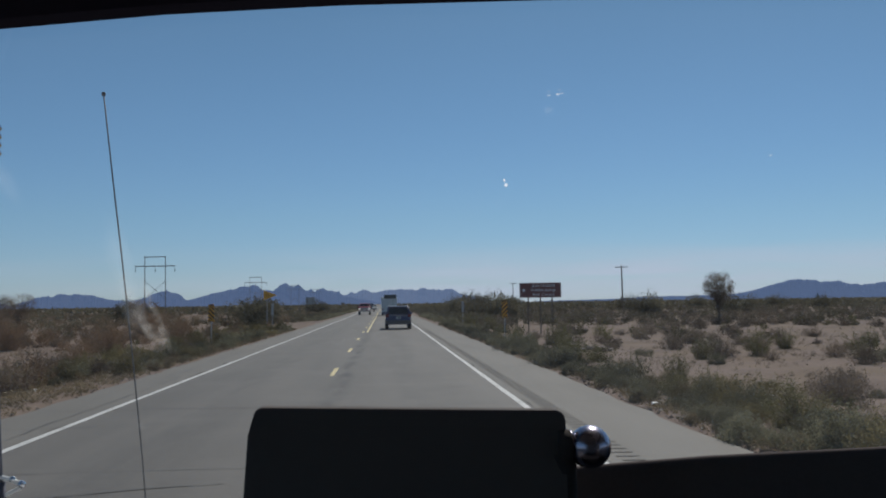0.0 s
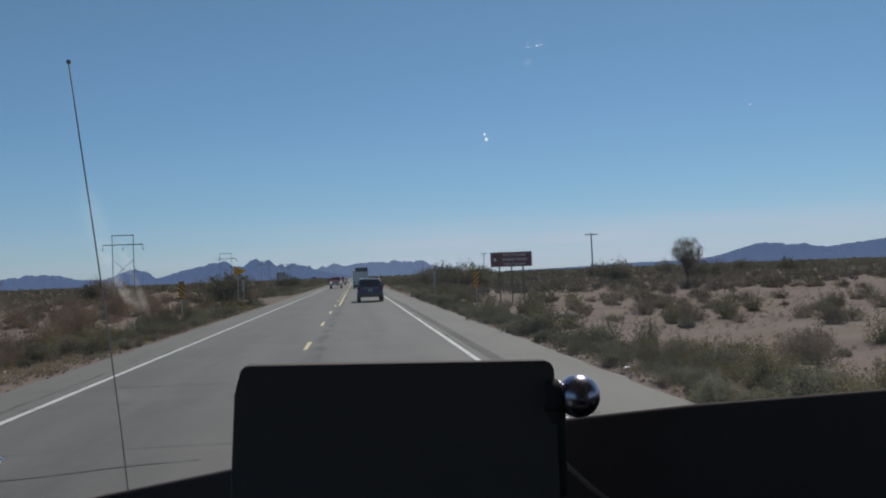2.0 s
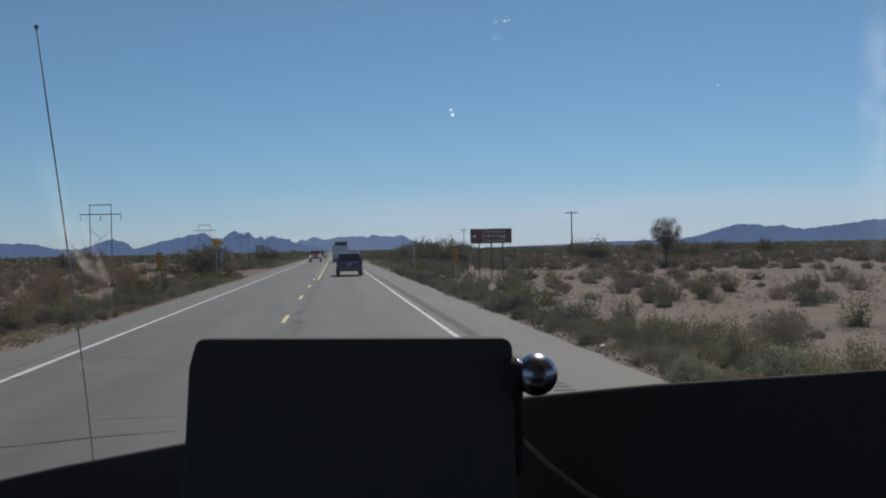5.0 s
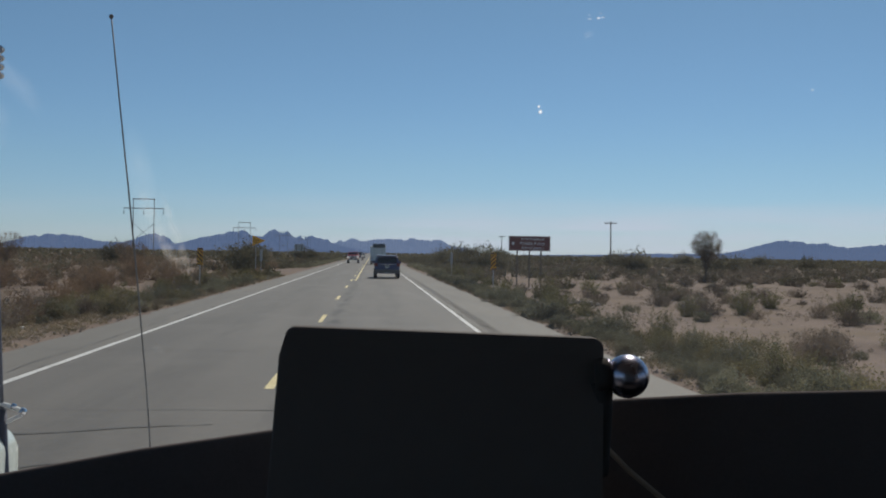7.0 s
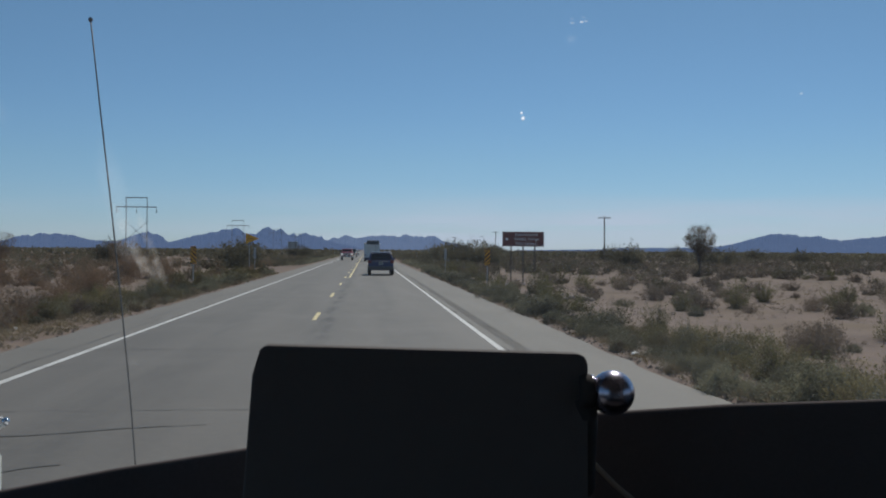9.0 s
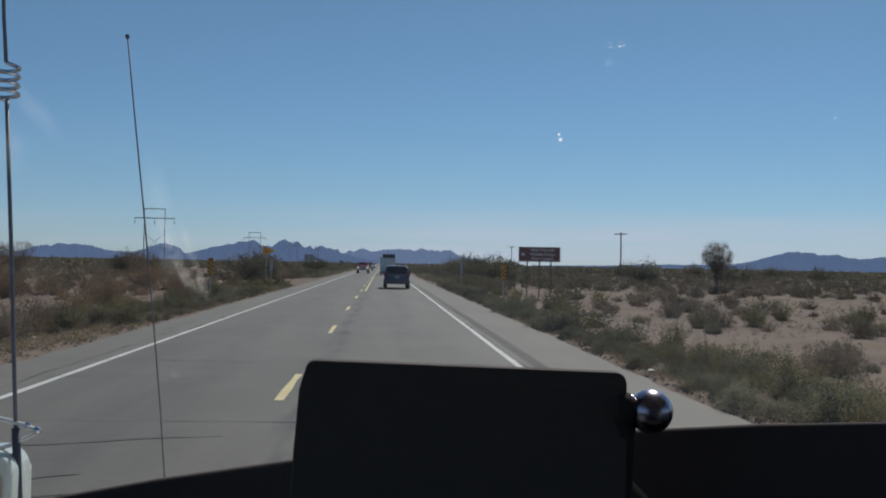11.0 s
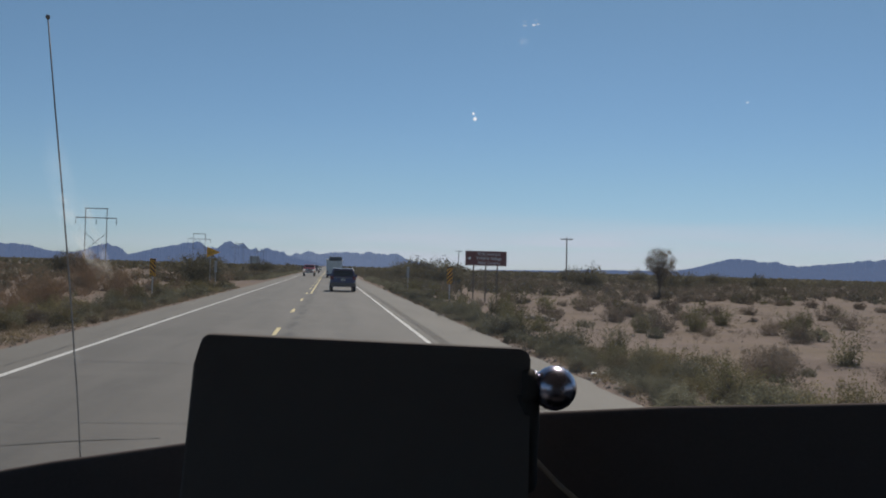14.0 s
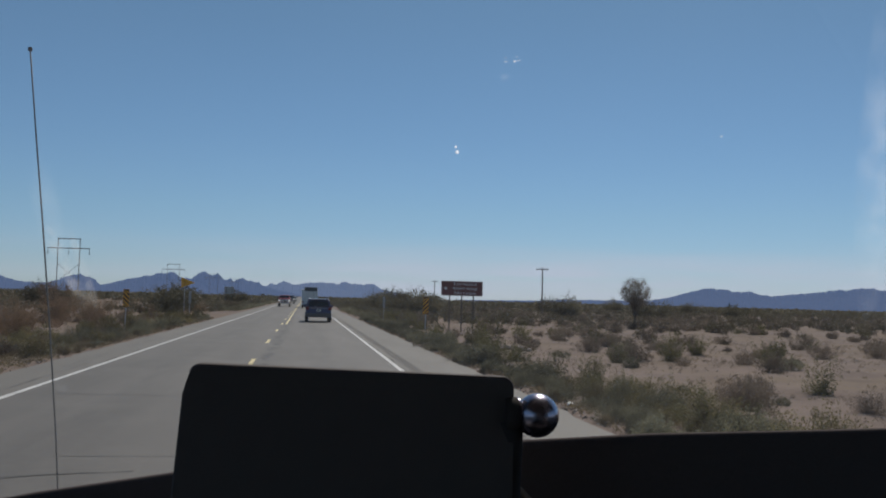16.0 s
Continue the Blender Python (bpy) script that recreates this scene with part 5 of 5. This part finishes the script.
# windscreen glass
gx = np.linspace(-0.7, 1.6, 24)
bm = bmesh.new()
grid = [[bm.verts.new(glass_point(float(x), float(z))) for z in np.linspace(-0.34, 0.42, 10)] for x in gx]
for a, b in zip(grid, grid[1:]):
    for i in range(9):
        bm.faces.new((a[i], a[i + 1], b[i + 1], b[i]))
glass = part("windscreen", bm, M["windscreen"], home, "clear curved windscreen glass", smooth=True)
glass.visible_shadow = False


def blotch(name, cx, cz, rx, rz, turn, material, label, thick=1.0, n=10):
    """A thin patch of dirt or of painted reflection on the inner face of the glass, thinning out towards its edge."""
    v, f, w = [], [], []
    c, s = math.cos(radians(turn)), math.sin(radians(turn))
    for i in range(n + 1):
        for k in range(18):
            a = 2 * math.pi * k / 18
            q = i / n
            wob = 1 + 0.35 * noise.noise((math.cos(a) * 1.3, math.sin(a) * 1.3, cx * 9))
            px, pz = rx * q * wob * math.cos(a), rz * q * wob * math.sin(a)
            p = glass_point(cx + px * c - pz * s, cz + px * s + pz * c)
            v.append((p.x, p.y - 0.004, p.z))
            w.append(thick * (1 - q) ** 0.8)
    for i in range(n):
        for k in range(18):
            f.append((i * 18 + k, i * 18 + (k + 1) % 18, (i + 1) * 18 + (k + 1) % 18, (i + 1) * 18 + k))
    ob = mesh_object(name, v, f, material, glass, label)
    at = ob.data.attributes.new("thick", "FLOAT", "POINT")
    at.data.foreach_set("value", w)
    ob.visible_shadow = False
    return ob


blotch("smear", -0.260, -0.006, 0.008, 0.046, 22, M["smear"], "whitish smear on the glass")
blotch("smear", -0.243, -0.008, 0.0055, 0.044, 16, M["smear"], "whitish smear on the glass")
blotch("smear", -0.247, -0.028, 0.012, 0.022, 20, M["smear"], "whitish smear on the glass", 0.6)
blotch("smear", -0.27, 0.03, 0.016, 0.06, 8, M["haze_or_glare_film"], "faint haze on the glass")
blotch("smear", -0.273, -0.134, 0.007, 0.005, 0, M["haze_or_glare_film"], "faint haze on the glass", 1.6, 4)
blotch("smear", -0.375, 0.128, 0.012, 0.035, 35, M["haze_or_glare_film"], "faint haze on the glass")
blotch("smear", -0.41, 0.10, 0.02, 0.03, 35, M["haze_or_glare_film"], "faint haze on the glass")
# pale upright reflection at the right, painted as two film patches
blotch("smear", 0.60, 0.12, 0.03, 0.16, 14, M["haze_or_glare_film"], "faint painted reflection band on the glass", 1.8)
blotch("smear", 0.65, 0.10, 0.04, 0.18, 14, M["haze_or_glare_film"], "faint painted reflection band on the glass", 1.8)
blotch("stone_chip", 0.1285, 0.122, 0.0025, 0.0024, 0, M["chip"], "bright stone chip in the glass", 1.0, 4)
blotch("stone_chip", 0.1265, 0.1268, 0.0017, 0.0017, 0, M["chip"], "bright stone chip in the glass", 1.0, 4)
blotch("stone_chip", 0.409, 0.1505, 0.0022, 0.0013, 0, M["chip"], "small stone chip in the glass", 0.4, 4)
for dx, dz, rx, rz, th in ((0.0, 0.0, 0.0026, 0.0012, 0.6), (0.004, 0.0008, 0.003, 0.0009, 0.35), (-0.009, -0.001, 0.003, 0.001, 0.32), (-0.0095, 0.0025, 0.002, 0.0008, 0.22), (0.0015, 0.004, 0.0018, 0.0008, 0.25)):
    blotch("stone_chip", 0.177 + dx, 0.2085 + dz, rx, rz, 3, M["chip"], "bright stone chip in the glass", th, 4)
blotch("smear", 0.1685, 0.194, 0.006, 0.004, 0, M["haze_or_glare_film"], "faint haze on the glass", 1.6, 4)
blotch("smear", 0.1665, 0.1925, 0.001, 0.004, 12, M["haze_or_glare_film"], "faint haze on the glass", 2.0, 4)

# ---- tablet on the dashboard ----
tablet = empty("tablet", "black tablet in a case standing on the dashboard, screen dark", "tablet")
TY, TX0, TX1, TZ1, TZ0 = 0.783, -0.1075, 0.1495, EYE - 0.0835, EYE - 0.27


def tablet_outline(grow, zt, zb, step=True):
    """Rounded top corners, sides running slightly outwards below."""
    pts = []
    r = 0.008
    slope = -0.028
    for k in range(6):
        a = math.pi / 2 + math.pi / 2 * k / 5
        pts.append((TX0 - grow + r + r * math.cos(a), zt - r + r * math.sin(a)))
    if step:
        pts += [(TX0 - grow - 0.001, zt - 0.017), (TX0 - grow - 0.0045, zt - 0.022)]
    pts += [(TX0 - grow - 0.004 - 0.012, zb), (TX1 + grow + 0.002, zb)]
    for k in range(6):
        a = math.pi / 2 * k / 5
        pts.append((TX1 + grow - r + r * math.cos(a), zt - r + r * math.sin(a) + slope * (TX1 - TX0)))
    return pts


bm = poly_prism(tablet_outline(0.0, TZ1, TZ0), TY, TY + 0.016)
bmesh.ops.bevel(bm, geom=[e for e in bm.edges if abs(e.verts[0].co.y - e.verts[1].co.y) < 1e-6], offset=0.0016, segments=2, affect="EDGES", profile=0.5)
part("case", bm, M["black_plastic"], tablet, "matte black rubber case")
part("screen", poly_prism([(TX0 + 0.012, TZ1 - 0.014), (TX0 + 0.006, TZ0 + 0.01), (TX1 - 0.01, TZ0 + 0.01), (TX1 - 0.012, TZ1 - 0.021)], TY - 0.0003, TY - 0.0001), M["screen"], tablet, "dark glossy screen")
part("stand", box_bm(-0.02, 0.06, TY + 0.017, TY + 0.14, EYE - 0.24, EYE - 0.2, 0.006), M["black_plastic"], tablet)
knob = empty("ball_knob", "shiny chrome ball knob beside the tablet", "knob")
part("ball", lathe_bm([(-0.0178 * math.cos(math.pi * k / 14), max(0.0003, 0.0178 * math.sin(math.pi * k / 14))) for k in range(15)], "z", 28, (0.1693, 0.783, EYE - 0.1213)), M["dark_chrome"], knob, smooth=True)
part("collar", lathe_bm([(0.0, 0.0125), (0.004, 0.0138), (0.009, 0.0135), (0.014, 0.0105)], "x", 24, (0.1425, 0.785, EYE - 0.120)), M["matte_black"], knob, smooth=True)
part("collar_ring", lathe_bm([(0.0, 0.010), (0.001, 0.0118), (0.003, 0.0118), (0.004, 0.010)], "x", 24, (0.1515, 0.785, EYE - 0.119)), M["dark_chrome"], knob, smooth=True)
part("stalk", tube_bm([(0.1475, 0.79, EYE - 0.125), (0.150, 0.795, EYE - 0.15), (0.153, 0.81, EYE - 0.18), (0.16, 0.84, EYE - 0.21)], [0.0115, 0.0105, 0.010, 0.010], 12), M["matte_black"], knob, smooth=True)
cord = tagged(part("power_cable", tube_bm([(0.172, 0.925, EYE - 0.178), (0.18, 0.914, EYE - 0.2), (0.207, 0.911, EYE - 0.227), (0.24, 0.908, EYE - 0.254), (0.297, 0.903, EYE - 0.288), (0.33, 0.896, EYE - 0.34)], [0.0028] * 6, 8), M["cable"], smooth=True), "dark grey power cable draped over the dashboard", "cable")

# ---- antennas and mirror outside ----
whip = empty("whip_antenna", "long thin grey whip antenna with dark ball tip on the hood", "antenna")
wp = [(-0.525, 0.402), (-0.508, 0.25), (-0.488, 0.08), (-0.468, -0.1), (-0.45, -0.28), (-0.432, -0.5), (-0.42, -0.75)]
part("rod", tube_bm([(x, 1.8, EYE + z) for x, z in wp[::-1]], [0.0015, 0.0015, 0.0015, 0.0015, 0.0015, 0.0014, 0.0013], 8), M["whip_grey"], whip, smooth=True)
part("tip", lathe_bm([(-0.0045, 0.001), (-0.003, 0.0034), (0.0, 0.0043), (0.003, 0.0034), (0.0045, 0.001)], "z", 12, (-0.525, 1.8, EYE + 0.402)), M["black_plastic"], whip, smooth=True)
part("base", lathe_bm([(-0.03, 0.03), (0.0, 0.028), (0.03, 0.012), (0.06, 0.006)], "z", 14, (-0.42, 1.8, EYE - 0.745)), M["black_plastic"], whip)

OUT = 1.5                                   # how far out the front corner's fittings stand
HUB = Vector((-0.022, 0.025, EYE - 0.02))


def corner(x, y, z):
    return HUB + OUT * (Vector((x, y, EYE + z)) - HUB)


cb = empty("spring_antenna", "steel antenna with a coiled spring on the front corner bracket", "antenna")
SX = -0.5365
part("upper_rod", tube_bm([corner(SX - 0.001, 1.3, 0.243), corner(SX - 0.005, 1.3, 0.30), corner(SX - 0.022, 1.3, 0.62)], [0.0038, 0.0036, 0.0027], 8), M["rod"], cb, smooth=True)
pts = [corner(SX - 0.001, 1.3, 0.243)] + [corner(SX + 0.0005 + 0.0148 * math.cos(a), 1.3 + 0.0148 * math.sin(a), 0.237 - 0.040 * a / (7 * math.pi)) for a in np.linspace(0, 7 * math.pi, 84)] + [corner(SX + 0.001, 1.3, 0.194)]
part("spring", tube_bm(pts, [0.0041] * len(pts), 8), M["chrome"], cb, "chrome coil spring", smooth=True)
part("lower_rod", tube_bm([corner(SX + 0.001, 1.3, 0.196), corner(SX + 0.013, 1.3, -0.024), corner(SX + 0.0205, 1.3, -0.18), corner(SX + 0.0235, 1.3, -0.238)], [0.004] * 4, 8), M["rod"], cb, smooth=True)
part("base_sleeve", tube_bm([corner(SX + 0.0235, 1.3, -0.235), corner(SX + 0.029, 1.3, -0.33), corner(SX + 0.031, 1.3, -0.42)], [0.0083] * 3, 14), M["navy_steel"], cb, "dark steel base sleeve", smooth=True)
part("bracket", tube_bm([corner(SX + 0.031, 1.3, -0.41), (-0.7, 1.95, EYE - 0.84), (-0.5, 1.9, EYE - 0.88)], [0.01] * 3, 8), M["steel"], cb)

mirror = empty("side_mirror", "pale-armed side mirror with a rounded housing on the front corner", "mirror")
part("upper_arm", tube_bm([corner(-0.78, 1.3, -0.203), corner(-0.62, 1.3, -0.209), corner(-0.55, 1.3, -0.219), corner(-0.5, 1.3, -0.232), corner(-0.487, 1.3, -0.238)], [0.0047] * 5, 10), M["white_body"], mirror, smooth=True)
part("lower_arm", tube_bm([corner(-0.487, 1.3, -0.242), corner(-0.52, 1.3, -0.258), corner(-0.6, 1.3, -0.28), corner(-0.78, 1.25, -0.31)], [0.0041] * 4, 10), M["white_body"], mirror, smooth=True)
for x, z, q in ((-0.4865, -0.2385, 0.0083), (-0.4985, -0.2315, 0.0063)):
    c = corner(x, 1.3, z)
    part("joint_bolt", lathe_bm([(-q * math.cos(math.pi * k / 10), max(0.0003, q * math.sin(math.pi * k / 10))) for k in range(11)], "z", 18, c), M["chrome"], mirror, "shiny chrome ball joint", smooth=True)
a, b = corner(-0.68, 1.27, -0.452), corner(-0.506, 1.34, -0.262)


def rounded(x0, x1, z0, z1, r):
    return [(cx + r * math.cos(t), cz + r * math.sin(t)) for cx, cz, t0 in ((x1 - r, z1 - r, 0), (x0 + r, z1 - r, 90), (x0 + r, z0 + r, 180), (x1 - r, z0 + r, 270)) for t in (radians(t0 + 15 * k) for k in range(7))]


bm = poly_prism(rounded(a.x, b.x, a.z, b.z, 0.044), a.y, b.y)
bmesh.ops.bevel(bm, geom=[e for e in bm.edges if abs(e.verts[0].co.y - e.verts[1].co.y) < 1e-6], offset=0.0125, segments=3, affect="EDGES", profile=0.6)
part("housing", bm, M["mirror_shell"], mirror, "pale rounded mirror housing", smooth=True)
part("mirror_glass", poly_prism(rounded(a.x + 0.0125, b.x - 0.014, a.z + 0.014, b.z - 0.022, 0.036), a.y - 0.005, a.y - 0.001), M["mirror_face"], mirror, "mirror glass showing tan desert ground")
part("bracket", tube_bm([corner(-0.58, 1.3, -0.43), (-0.78, 1.95, EYE - 0.95), (-0.5, 1.9, EYE - 1.0)], [0.012] * 3, 8), M["steel"], mirror)
